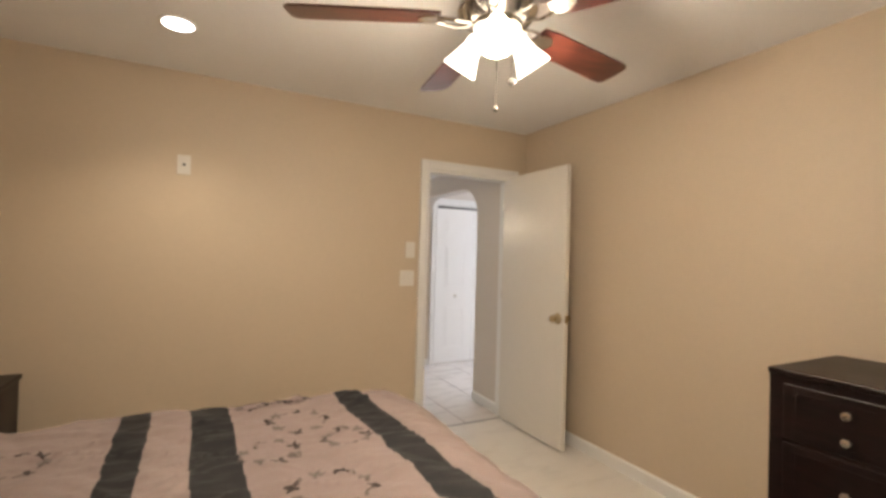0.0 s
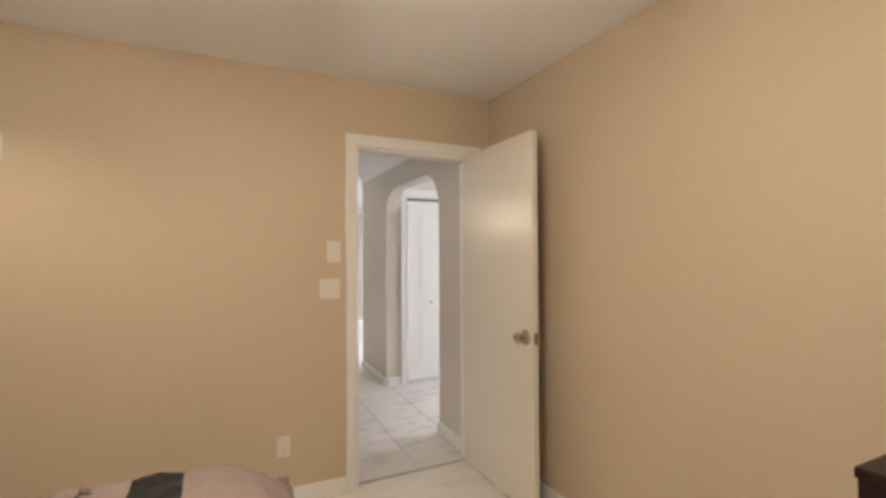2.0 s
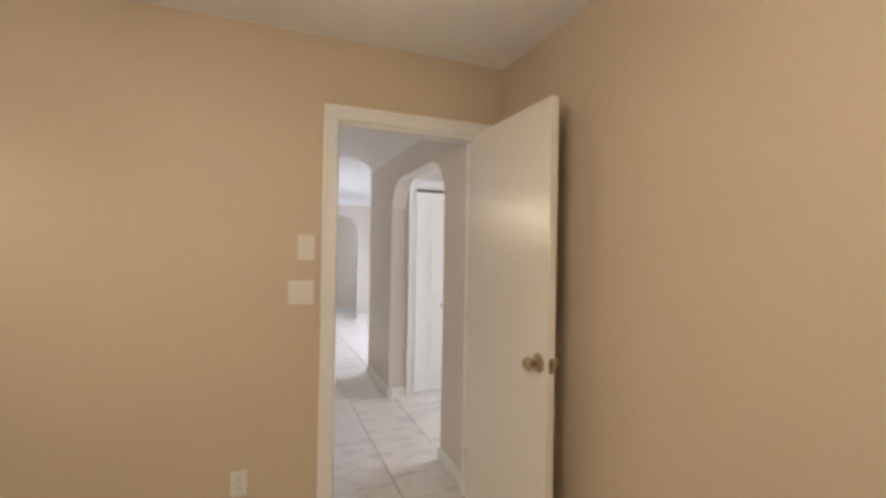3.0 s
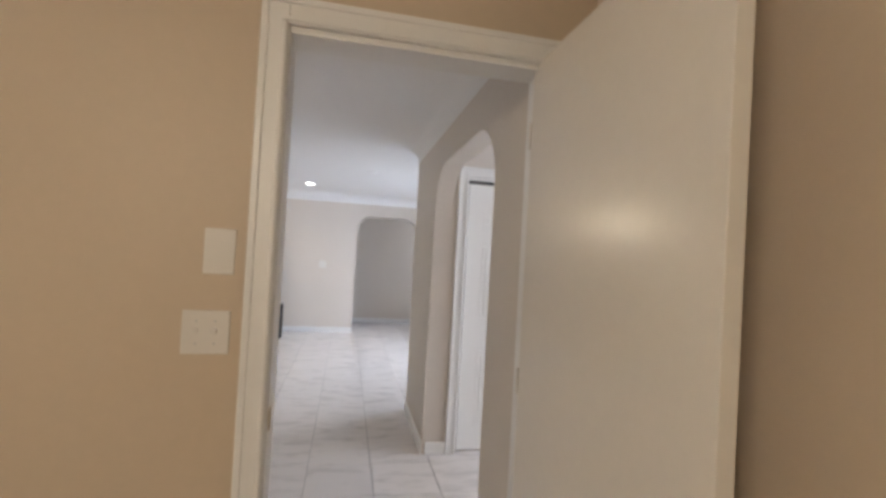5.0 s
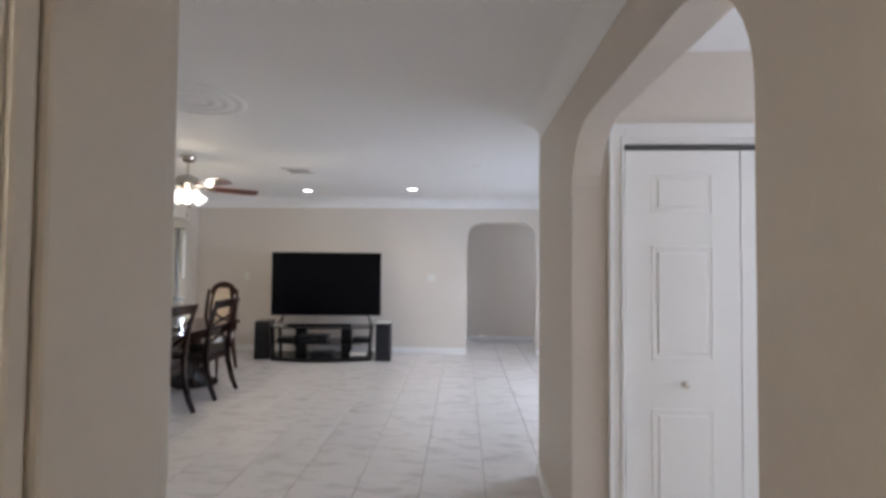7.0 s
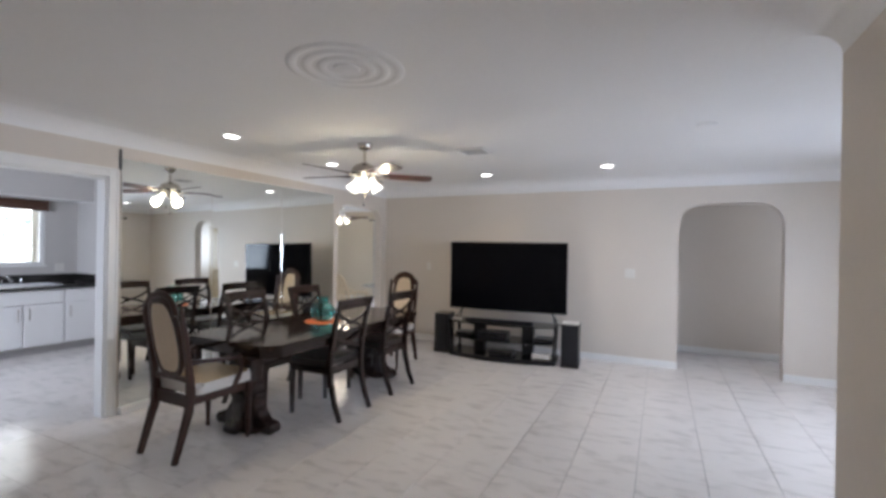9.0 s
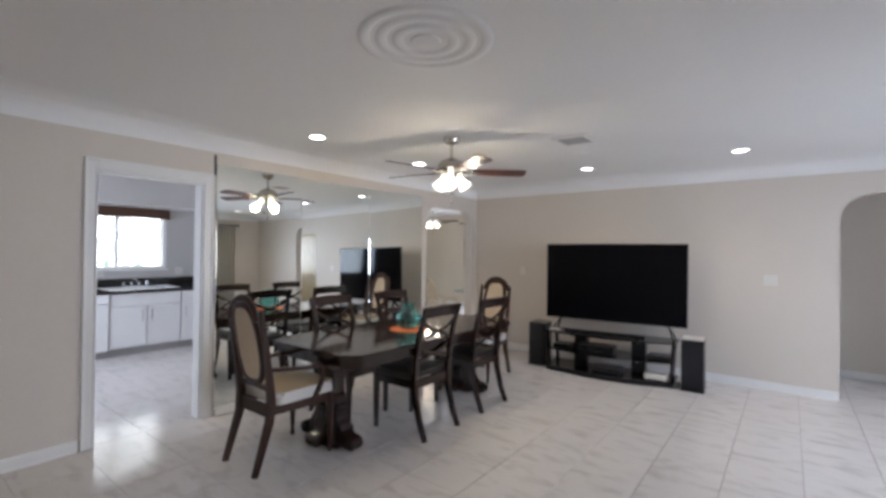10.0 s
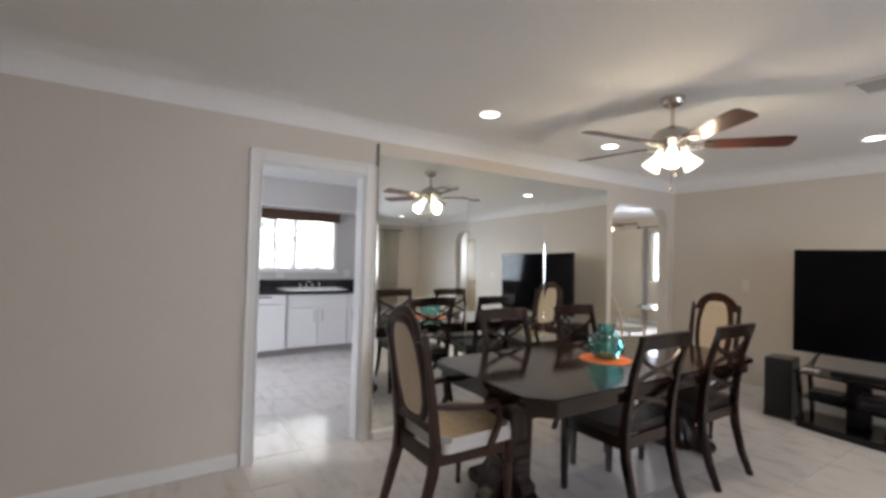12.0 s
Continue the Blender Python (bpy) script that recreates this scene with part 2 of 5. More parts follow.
def garden(m):
    """Leaves and white sky, out of focus, beyond the glass; their daylight is emitted."""
    nt = m.node_tree
    b = nt.nodes["Principled BSDF"]
    tc, n1 = nt.nodes.new("ShaderNodeTexCoord"), nt.nodes.new("ShaderNodeTexNoise")
    n1.inputs["Scale"].default_value, n1.inputs["Detail"].default_value = 11.0, 9
    cr = nt.nodes.new("ShaderNodeValToRGB")
    e = cr.color_ramp.elements
    e[0].position, e[1].position = 0.40, 0.58
    e[0].color, e[1].color = (0.10, 0.135, 0.12, 1), (1, 1, 1, 1)
    nt.links.new(tc.outputs["Object"], n1.inputs["Vector"])
    nt.links.new(n1.outputs[0], cr.inputs[0])
    nt.links.new(cr.outputs[0], b.inputs["Base Color"])
    nt.links.new(cr.outputs[0], b.inputs["Emission Color"])
    # emission replaces daylight on the leaves and brightens the floor reflection
    b.inputs["Emission Strength"].default_value = 6.5


garden(M_FOLIAGE)

# ---- mesh helpers ----


def box(bm, x0, x1, y0, y1, z0, z1, bevel=0.0):
    vs = [bm.verts.new(p) for p in ((x0, y0, z0), (x1, y0, z0), (x1, y1, z0), (x0, y1, z0), (x0, y0, z1), (x1, y0, z1), (x1, y1, z1), (x0, y1, z1))]
    fs = [bm.faces.new([vs[i] for i in f]) for f in ((3, 2, 1, 0), (4, 5, 6, 7), (0, 1, 5, 4), (1, 2, 6, 5), (2, 3, 7, 6), (3, 0, 4, 7))]
    if bevel:
        edges = list({e for f in fs for e in f.edges})
        bmesh.ops.bevel(bm, geom=edges, offset=bevel, segments=2, profile=0.5, affect="EDGES")
    return vs


def prism(bm, pts, axis, a0, a1):
    """Extrudes an outline of (u, z) along x or y, or of (x, y) along z, from a0 to a1."""
    def put(p, a):
        return (a, p[0], p[1]) if axis == "x" else (p[0], a, p[1]) if axis == "y" else (p[0], p[1], a)
    lo, hi = [bm.verts.new(put(p, a0)) for p in pts], [bm.verts.new(put(p, a1)) for p in pts]
    bm.faces.new(lo)
    bm.faces.new(list(reversed(hi)))
    for i in range(len(pts)):
        j = (i + 1) % len(pts)
        bm.faces.new((lo[j], lo[i], hi[i], hi[j]))


def lathe(bm, profile, seg=24, at=(0, 0, 0), turn=None):
    """Turns (radius, z) round the z axis."""
    m = Matrix.Translation(at) @ (turn.to_4x4() if turn else Matrix())
    rings = []
    for r, z in profile:
        rings.append([bm.verts.new(m @ Vector((max(r, 1e-4) * math.cos(2 * math.pi * k / seg), max(r, 1e-4) * math.sin(2 * math.pi * k / seg), z))) for k in range(seg)])
    for a, b in zip(rings, rings[1:]):
        for k in range(seg):
            j = (k + 1) % seg
            bm.faces.new((a[k], a[j], b[j], b[k]))
    bm.faces.new(list(reversed(rings[0])))
    bm.faces.new(rings[-1])


def sweep(bm, pts, sizes, side=(1, 0, 0), seg=4, closed=False):
    """A bar along pts. sizes: (width along side, depth) for all points or each. seg 4: square with cut corners; more: round."""
    pts = [Vector(p) for p in pts]
    if not isinstance(sizes[0], (tuple, list)):
        sizes = [sizes] * len(pts)
    n, rings = len(pts), []
    for i, p in enumerate(pts):
        a = pts[(i - 1) % n] if closed else pts[max(i - 1, 0)]
        b = pts[(i + 1) % n] if closed else pts[min(i + 1, n - 1)]
        t = (b - a).normalized()
        s = Vector(side)
        s = (s - t * s.dot(t)).normalized()
        u = t.cross(s)
        w, d = sizes[i]
        if seg == 4:
            c = 0.12
            corners = [(-1, -1 + c), (-1 + c, -1), (1 - c, -1), (1, -1 + c), (1, 1 - c), (1 - c, 1), (-1 + c, 1), (-1, 1 - c)]
        else:
            corners = [(math.cos(2 * math.pi * k / seg), math.sin(2 * math.pi * k / seg)) for k in range(seg)]
        rings.append([bm.verts.new(p + s * (w / 2 * x) + u * (d / 2 * y)) for x, y in corners])
    k = len(rings[0])
    pairs = list(zip(rings, rings[1:])) + ([(rings[-1], rings[0])] if closed else [])
    for a, b in pairs:
        for i in range(k):
            j = (i + 1) % k
            bm.faces.new((a[i], a[j], b[j], b[i]))
    if not closed:
        bm.faces.new(list(reversed(rings[0])))
        bm.faces.new(rings[-1])


def mesh_of(name, bm, material, smooth=False):
    bmesh.ops.recalc_face_normals(bm, faces=bm.faces)
    me = bpy.data.meshes.new(name)
    bm.to_mesh(me)
    bm.free()
    for m in material if isinstance(material, (list, tuple)) else [material]:
        me.materials.append(m)
    if smooth:
        me.polygons.foreach_set("use_smooth", [True] * len(me.polygons))
        me.set_sharp_from_angle(angle=radians(38))
    return me


def part(name, bm, material, parent, label="", smooth=False):
    ob = new(name, mesh_of(name, bm, material, smooth))
    ob.parent = parent
    return tagged(ob, label) if label else ob


def whole(name, bm, material, label, category, kind="", group="", smooth=False):
    return tagged(new(name, mesh_of(name, bm, material, smooth)), label, category, group, kind)


def thing(name, label, category, at=(0, 0, 0), turn=0, group="", kind=""):
    ob = new(name)
    ob.empty_display_size = 0.05
    ob.matrix_world = pose(*at, 0, 0, turn)
    return tagged(ob, label, category, group, kind)


def rounded(x0, x1, y0, y1, r, n=5):
    out = []
    for cx, cy, a in ((x1 - r, y1 - r, 0), (x0 + r, y1 - r, 90), (x0 + r, y0 + r, 180), (x1 - r, y0 + r, 270)):
        out += [(cx + r * math.cos(radians(a + 90 * k / n)), cy + r * math.sin(radians(a + 90 * k / n))) for k in range(n + 1)]
    return out


def wall(name, axis, a0, a1, u0, u1, openings, material, label, z1=H):
    """A wall from a0 to a1 across and u0 to u1 along, with openings (u0, u1, sill, head, corner radius) cut right through."""
    bm = bmesh.new()
    at = u0
    for o0, o1, sill, head, r in sorted(openings):
        if o0 > at:
            prism(bm, [(at, 0), (o0, 0), (o0, z1), (at, z1)], axis, a0, a1)
        under = [(o0, head - r)]
        under += [(o0 + r - r * math.cos(radians(9 * k)), head - r + r * math.sin(radians(9 * k))) for k in range(1, 11)] if r else []
        under += [(o1 - r + r * math.sin(radians(9 * k)), head - r + r * math.cos(radians(9 * k))) for k in range(0, 10)] if r else []
        under += [(o1, head - r)]
        for p, q in zip(under, under[1:]):
            prism(bm, [p, q, (q[0], z1), (p[0], z1)], axis, a0, a1)
        if sill:
            prism(bm, [(o0, 0), (o1, 0), (o1, sill), (o0, sill)], axis, a0, a1)
        at = o1
    if at < u1:
        prism(bm, [(at, 0), (u1, 0), (u1, z1), (at, z1)], axis, a0, a1)
    bmesh.ops.remove_doubles(bm, verts=bm.verts, dist=1e-5)
    bm.verts.index_update()
    seen = collections.Counter(frozenset(v.index for v in f.verts) for f in bm.faces)
    bmesh.ops.delete(bm, geom=[f for f in bm.faces if seen[frozenset(v.index for v in f.verts)] > 1], context="FACES_ONLY")
    return whole(name, bm, material, label, "wall", "structure")

# ---- structure: walls, ceilings, floors ----
# A wall whose two rooms differ in colour is two leaves, back to back.
DOOR = (1.864, 2.64, 0, 2.04, 0)
wall("wall_bedroom_north", "y", YB0, YB0 + 0.06, XBW, XBE, [DOOR], M_BED_WALL, "bedroom wall toned tan for lamplight, with a doorway")
wall("wall_hall_south", "y", YB0 + 0.06, YB1, XW, XP, [DOOR], M_WALL, "greige hall wall with a doorway")
wall("wall_bedroom_east", "x", XBE, XBE + 0.1, YBS, YB0 + 0.06, [], M_BED_WALL, "plain bedroom wall toned tan for lamplight")
wall("wall_bedroom_west", "x", XBW - 0.1, XBW, YBS, YB0 + 0.06, [], M_BED_WALL, "plain bedroom wall toned tan for lamplight")
wall("wall_bedroom_south", "y", YBS - 0.1, YBS, XBW - 0.1, XBE + 0.1, [(0.6, 1.8, 1.0, 2.0, 0)], M_BED_WALL, "plain bedroom wall toned tan for lamplight, with a window")
wall("wall_hall_east", "x", XP, XP + 0.13, YB0 + 0.06, 5.26, [(3.92, 5.26, 0, 2.05, 0.30)], M_WALL, "greige hall wall with a rounded arch")
wall("wall_closet_south", "y", 5.26, 5.36, XP, 6.1, [(2.895, 4.02, 0, 2.02, 0)], M_WALL, "greige wall round the closet door")
wall("wall_closet_west", "x", XP, XP + 0.1, 5.36, YP, [], M_WALL, "greige pier wall beside the hall")
wall("wall_closet_north", "y", YP - 0.1, YP, XP + 0.1, XE + 0.12, [], M_WALL, "plain greige living room wall")
wall("wall_corridor_south", "y", YB1 - 0.06, YB1 + 0.04, XP + 0.13, 6.1, [], M_WALL, "plain greige corridor wall")
# invented window at the corridor's end, out of view, for the hall fill
wall("wall_corridor_east", "x", 6.1, 6.2, YB1 - 0.06, 5.36, [(3.9, 5.0, 0.9, 2.0, 0)], M_WALL, "greige corridor wall with an added, unseen window")
wall("wall_west", "x", XW - 0.12, XW, YB1 - 0.06, YN + 0.12, [(5.215, 5.955, 0, 1.995, 0), (8.9, 10.0, 0, 2.06, 0.22)], M_WALL, "greige wall with the kitchen doorway and an arch")
wall("wall_north", "y", YN, YN + 0.14, XW, XE, [(2.205, 3.28, 0, 2.05, 0.26)], M_WALL, "greige living room wall with a rounded arch")
wall("wall_east", "x", XE, XE + 0.12, YP, YN + 0.14, [(6.65, 9.05, 0.92, 2.02, 0)], M_WALL, "greige living room wall with a wide window")
wall("wall_passage_north", "y", 11.34, 11.44, 0.9, XE, [], M_WALL, "plain greige passage wall")
wall("wall_passage_west", "x", 0.9, 1.0, YN + 0.14, 11.34, [], M_WALL, "plain greige passage wall")
# the window here is invented for the passage fill
wall("wall_passage_east", "x", XE, XE + 0.1, YN + 0.14, 11.44, [(10.4, 11.2, 1.0, 2.0, 0)], M_WALL, "greige passage wall with an added, unseen window")
M_KWALL = mat("pale_grey_kitchen_paint", (0.545, 0.52, 0.495), 0.55, var=0.03, bump=0.05, bump_scale=180)
wall("wall_kitchen_west", "x", -6.07, -5.95, 3.4, 7.6, [(5.6, 7.12, 1.12, 1.98, 0)], M_KWALL, "pale grey kitchen wall with a window")
wall("wall_kitchen_north", "y", 7.52, 7.62, -5.95, XW - 0.12, [], M_KWALL, "pale grey kitchen side wall")
# this wall's window is invented to house the kitchen fill lamp
wall("wall_kitchen_south", "y", 3.3, 3.4, -6.07, XW - 0.12, [(-4.5, -3.3, 1.0, 2.0, 0)], M_KWALL, "pale kitchen wall with an added, unseen window")
M_NWALL = mat("cream_wall_paint", (0.66, 0.60, 0.49), 0.55, var=0.03, bump=0.05, bump_scale=180)
wall("wall_nook_north", "y", 14.15, 14.27, -7.6, -1.9, [(-4.96, -3.4, 0.95, 2.1, 0)], M_NWALL, "cream breakfast room wall with a window")
wall("wall_nook_west", "x", -7.6, -7.5, 7.62, 14.15, [], M_NWALL, "plain cream breakfast room wall")
wall("wall_nook_east", "x", XW - 0.02, XW + 0.08, YN + 0.14, 14.15, [], M_NWALL, "plain cream breakfast room wall")
wall("wall_nook_south", "y", 7.63, 7.7, -7.5, XW - 0.13, [], M_NWALL, "plain cream breakfast room wall")


def slab(name, x0, x1, y0, y1, z0, z1, material, label, category):
    bm = bmesh.new()
    box(bm, x0, x1, y0, y1, z0, z1)
    return whole(name, bm, material, label, category, "structure")


slab("ceiling_bedroom", XBW - 0.1, XBE + 0.1, YBS - 0.1, YB0 + 0.06, H, H + 0.1, M_CEIL, "white plaster bedroom ceiling", "ceiling")
slab("ceiling_living", XW - 0.12, 6.2, YB0 + 0.06, YN + 0.14, H, H + 0.1, M_CEIL, "white plaster living room ceiling", "ceiling")
slab("ceiling_passage", 0.9, XE + 0.1, YN + 0.14, 11.44, H, H + 0.1, M_CEIL, "white plaster passage ceiling", "ceiling")
slab("ceiling_kitchen", -6.07, XW - 0.12, 3.3, 7.62, H, H + 0.1, M_CEIL, "white plaster kitchen ceiling", "ceiling")
slab("ceiling_nook", -7.6, XW - 0.12, 7.62, YN + 0.14, H, H + 0.1, M_CEIL, "white plaster breakfast room ceiling", "ceiling")
slab("ceiling_nook_north", -7.6, -1.9, YN + 0.14, 14.27, H, H + 0.1, M_CEIL, "white plaster breakfast room ceiling", "ceiling")
slab("floor_bedroom", XBW - 0.1, XBE + 0.1, YBS - 0.1, 3.40, -0.1, 0.0, M_TILEB, "glossy off-white bedroom floor", "floor")
floor = slab("floor", -7.6, 6.2, 3.425, 14.27, -0.1, -0.006, M_GROUT, "white marbled floor tiles with grey grout", "floor")
slab("threshold", 1.864, 2.64, 3.40, 3.425, -0.1, 0.003, M_GROUT, "grey stone threshold strip in the doorway", "threshold")
slab("ground", -60, 60, -60, 60, -0.4, -0.3, mat("dry_lawn", (0.10, 0.13, 0.05), 0.9, var=0.3, scale=2), "grass outside the house", "ground")

# white cove between walls and ceiling, swept once round the living room
def cove():
    r, rz, z0 = 0.23, 0.17, H - 0.17
    ring = [((XW, YB1), (1, 1)), ((XP, YB1), (-1, 1)), ((XP, YP), (-1, 1)), ((XE, YP), (-1, 1)), ((XE, YN), (-1, -1)), ((XW, YN), (1, -1))]
    prof = [(0.0, z0)] + [(r - r * math.cos(radians(10 * k)), z0 + rz * math.sin(radians(10 * k))) for k in range(10)] + [(0.0, H)]
    prof[0] = (0.002, z0 - 0.002)
    bm = bmesh.new()
    rows = []
    for (x, y), (mx, my) in ring:
        rows.append([bm.verts.new((x + mx * d, y + my * d, z)) for d, z in prof])
    for i in range(len(rows)):
        a, b = rows[i], rows[(i + 1) % len(rows)]
        for k in range(len(prof) - 1):
            bm.faces.new((a[k], b[k], b[k + 1], a[k + 1]))
    whole("cove", bm, M_CEIL, "white plaster cove between wall and ceiling", "trim", "structure", smooth=True)


cove()


def baseboard(runs, h=0.085, t=0.014):
    for axis, a, sign, u0, u1 in runs:
        bm = bmesh.new()
        prism(bm, [(a, 0), (a + sign * t, 0), (a + sign * t, h - 0.012), (a + sign * t * 0.4, h), (a, h)] if axis == "x" else [(u0, 0), (u1, 0), (u1, h), (u0, h)], "y" if axis == "x" else "y", *((u0, u1) if axis == "x" else (a, a + sign * t)))
        whole("baseboard", bm, M_WHITE, "white painted wooden baseboard", "baseboard", "structure")


baseboard([("y", YB0, -1, XBW, 1.81), ("x", XBE, -1, YBS, YB0), ("x", XBW, 1, YBS, YB0),
           ("x", XP, -1, YB1, 3.92), ("x", XP, -1, 5.26, YP), ("y", 5.26, -1, XP + 0.02, 2.825), ("y", YP, 1, XP, XE), ("y", YB1, 1, XW, 1.81),
           ("x", XW, 1, YB1, 5.125), ("x", XW, 1, 8.80, 8.9), ("y", YN, -1, XW + 0.01, 2.205), ("y", YN, -1, 3.28, XE), ("x", XE, -1, YP, YN),
           ("y", 11.34, -1, 1.0, XE), ("x", XP + 0.13, 1, YB1, 3.92), ("y", 14.15, -1, -7.5, -2.1)])


def casing(name, axis, face, sign, o0, o1, head, w=0.07, t=0.018, jamb=0.0, material=M_WHITE):
    """Moulded boards round an opening, mitred square, with the jamb lining through the wall."""
    ob = thing(name, "white painted door casing round the opening", "door frame", kind="structure")
    lo, hi = sorted((face, face + sign * t))

    def board(nm, u0, u1, z0, z1, a0=lo, a1=hi):
        bm = bmesh.new()
        (box(bm, u0, u1, a0, a1, z0, z1, 0.004) if axis == "y" else box(bm, a0, a1, u0, u1, z0, z1, 0.004))
        part(nm, bm, material, ob)
    board("side_casing", o0 - w, o0 + 0.004, 0, head + w)
    board("side_casing", o1 - 0.004, o1 + w, 0, head + w)
    board("head_casing", o0 + 0.004, o1 - 0.004, head - 0.004, head + w)
    e0, e1 = sorted((face + sign * t * 0.9, face + sign * (t + 0.007)))
    for u0, u1, z0, z1 in ((o0 - w, o0 - w + 0.02, 0, head + w), (o1 + w - 0.02, o1 + w, 0, head + w), (o0 - w + 0.02, o1 + w - 0.02, head + w - 0.02, head + w), (o0 - 0.012, o0, 0, head), (o1, o1 + 0.012, 0, head), (o0 - 0.012, o1 + 0.012, head, head + 0.012)):
        board("bead", u0, u1, z0, z1, e0, e1)
    if jamb:
        j0, j1 = sorted((face, face - sign * jamb))
        board("side_jamb", o0 - 0.001, o0 + 0.0085, 0, head, j0 + 0.001, j1 - 0.001)
        board("side_jamb", o1 - 0.02, o1 + 0.001, 0, head, j0 + 0.001, j1 - 0.001)
        board("head_jamb", o0 + 0.0085, o1 - 0.02, head - 0.02, head + 0.001, j0 + 0.001, j1 - 0.001)
    return ob


c1 = casing("door_frame_bedroom", "y", YB0, -1, 1.864, 2.64, 2.04, 0.068, jamb=0.12)
casing("door_frame_hall", "y", YB1, 1, 1.864, 2.64, 2.04, 0.068)
casing("door_frame_kitchen", "x", XW, 1, 5.215, 5.955, 1.995, 0.078, jamb=0.12)
casing("door_frame_kitchen_inner", "x", XW - 0.12, -1, 5.215, 5.955, 1.995, 0.07)
casing("door_frame_closet", "y", 5.26, -1, 2.895, 4.02, 2.02, 0.07, jamb=0.1)
bm = bmesh.new()
box(bm, 1.8725, 1.8755, 3.385, 3.41, 0.92, 0.98)
part("strike_plate", bm, M_BRASS, c1, "small brass strike plate")


# ---- bedroom door ----
def bedroom_door():
    d = thing("door", "cream painted flush door standing open", "door", (2.622, 3.405, 0.0), 0.8, kind="structure")
    bm = bmesh.new()
    box(bm, -0.018, 0.018, -0.755, 0.0, 0.012, 2.045, 0.002)
    part("leaf", bm, M_DOOR, d)
    for sx in (-1, 1):
        bm = bmesh.new()
        q = Euler((0, radians(90 * sx), 0)).to_matrix()
        lathe(bm, [(0.004, 0.0), (0.011, 0.03), (0.013, 0.034), (0.023, 0.038), (0.028, 0.048), (0.028, 0.056), (0.021, 0.066), (0.008, 0.0695), (0.001, 0.070)], 24, (0.018 * sx, -0.69, 0.94), q)
        kb = part("knob", bm, M_BRASS, d, "aged brass door knob", True)
        bm = bmesh.new()
        lathe(bm, [(0.041, -0.001), (0.042, 0.003), (0.038, 0.006), (0.033, 0.0065), (0.030, 0.010), (0.018, 0.013), (0.013, 0.013)], 28, (0.018 * sx, -0.69, 0.94), q)
        part("rosette", bm, M_BRASSD, kb, "darkened brass rosette", True)
    bm = bmesh.new()
    box(bm, -0.012, 0.012, -0.7565, -0.754, 0.91, 0.97)
    box(bm, -0.006, 0.006, -0.765, -0.754, 0.93, 0.95)
    part("latch", bm, M_BRASS, d, "brass latch plate")
    for z in (0.25, 1.05, 1.82):
        bm = bmesh.new()
        lathe(bm, [(0.004, -0.04), (0.004, 0.04)], 10, (-0.019, 0.004, z))
        part("hinge", bm, M_DOOR, d)


bedroom_door()


# ---- closet bifold door ----
def bifold():
    d = thing("bifold_door", "white two-leaf bifold closet door with raised panels", "door", (2.916, 5.285, 0), kind="structure")
    w = 0.541
    for k in range(2):
        x0 = k * w
        bm = bmesh.new()
        box(bm, x0 + 0.002, x0 + w - 0.002, 0, 0.03, 0.012, 1.972, 0.002)
        lf = part("leaf", bm, M_WHITE, d)
        for z0, z1 in ((0.19, 0.74), (0.97, 1.51), (1.67, 1.86)):
            bm = bmesh.new()
            a, b = x0 + 0.125, x0 + w - 0.125
            for u0, u1, v0, v1 in ((a, a + 0.012, z0, z1), (b - 0.012, b, z0, z1), (a + 0.012, b - 0.012, z0, z0 + 0.012), (a + 0.012, b - 0.012, z1 - 0.012, z1)):
                box(bm, u0, u1, -0.0025, 0.001, v0, v1, 0.001)
            box(bm, a + 0.03, b - 0.03, -0.003, 0.001, z0 + 0.03, z1 - 0.03, 0.004)
            part("panel", bm, M_WHITE, lf)
    bm = bmesh.new()
    lathe(bm, [(0.008, 0), (0.008, 0.012), (0.016, 0.018), (0.017, 0.026), (0.01, 0.032)], 16, (0.27, 0, 0.86), Euler((radians(90), 0, 0)).to_matrix())
    part("knob", bm, M_NICKEL, d, smooth=True)
    bm = bmesh.new()
    box(bm, 0, 2 * w, 0.0, 0.03, 1.979, 1.9985)
    part("track", bm, M_GREY, d, "dark metal head track")


bifold()


# ---- wall plates ----
def plate(name, at, normal, w, h, toggles, label, slots=0):
    """A plate on a wall facing normal ('-y' or '+x'), with toggles or sockets."""
    ob = thing(name, label, "switch" if toggles else "outlet" if slots else "cover plate", at, {"-y": 0, "+x": 90, "+y": 180}[normal])
    bm = bmesh.new()
    box(bm, -w / 2, w / 2, -0.007, 0, -h / 2, h / 2, 0.003)
    part("plate", bm, M_PLATE, ob)
    for k in range(toggles):
        bm = bmesh.new()
        x = (k - (toggles - 1) / 2) * 0.046
        box(bm, x - 0.006, x + 0.006, -0.018, -0.006, -0.002, 0.012, 0.002)
        part("toggle", bm, M_PLATE, ob)
        for z in (-0.03, 0.03):
            bm = bmesh.new()
            lathe(bm, [(0.003, 0), (0.003, 0.002)], 8, (x, -0.0065, z), Euler((radians(90), 0, 0)).to_matrix())
            part("screw", bm, M_ENAMEL, ob)
    for k in range(slots):
        bm = bmesh.new()
        z = (k - (slots - 1) / 2) * 0.04
        prism(bm, [(x, zz + z) for x, zz in rounded(-0.016, 0.016, -0.013, 0.013, 0.008)], "y", -0.0095, -0.006)
        sk = part("socket", bm, M_PLATE, ob)
        bm = bmesh.new()
        for x in (-0.006, 0.006):
            box(bm, x - 0.0012, x + 0.0012, -0.0105, -0.0088, z - 0.003, z + 0.006)
        part("slots", bm, M_GREY, sk)
    return ob


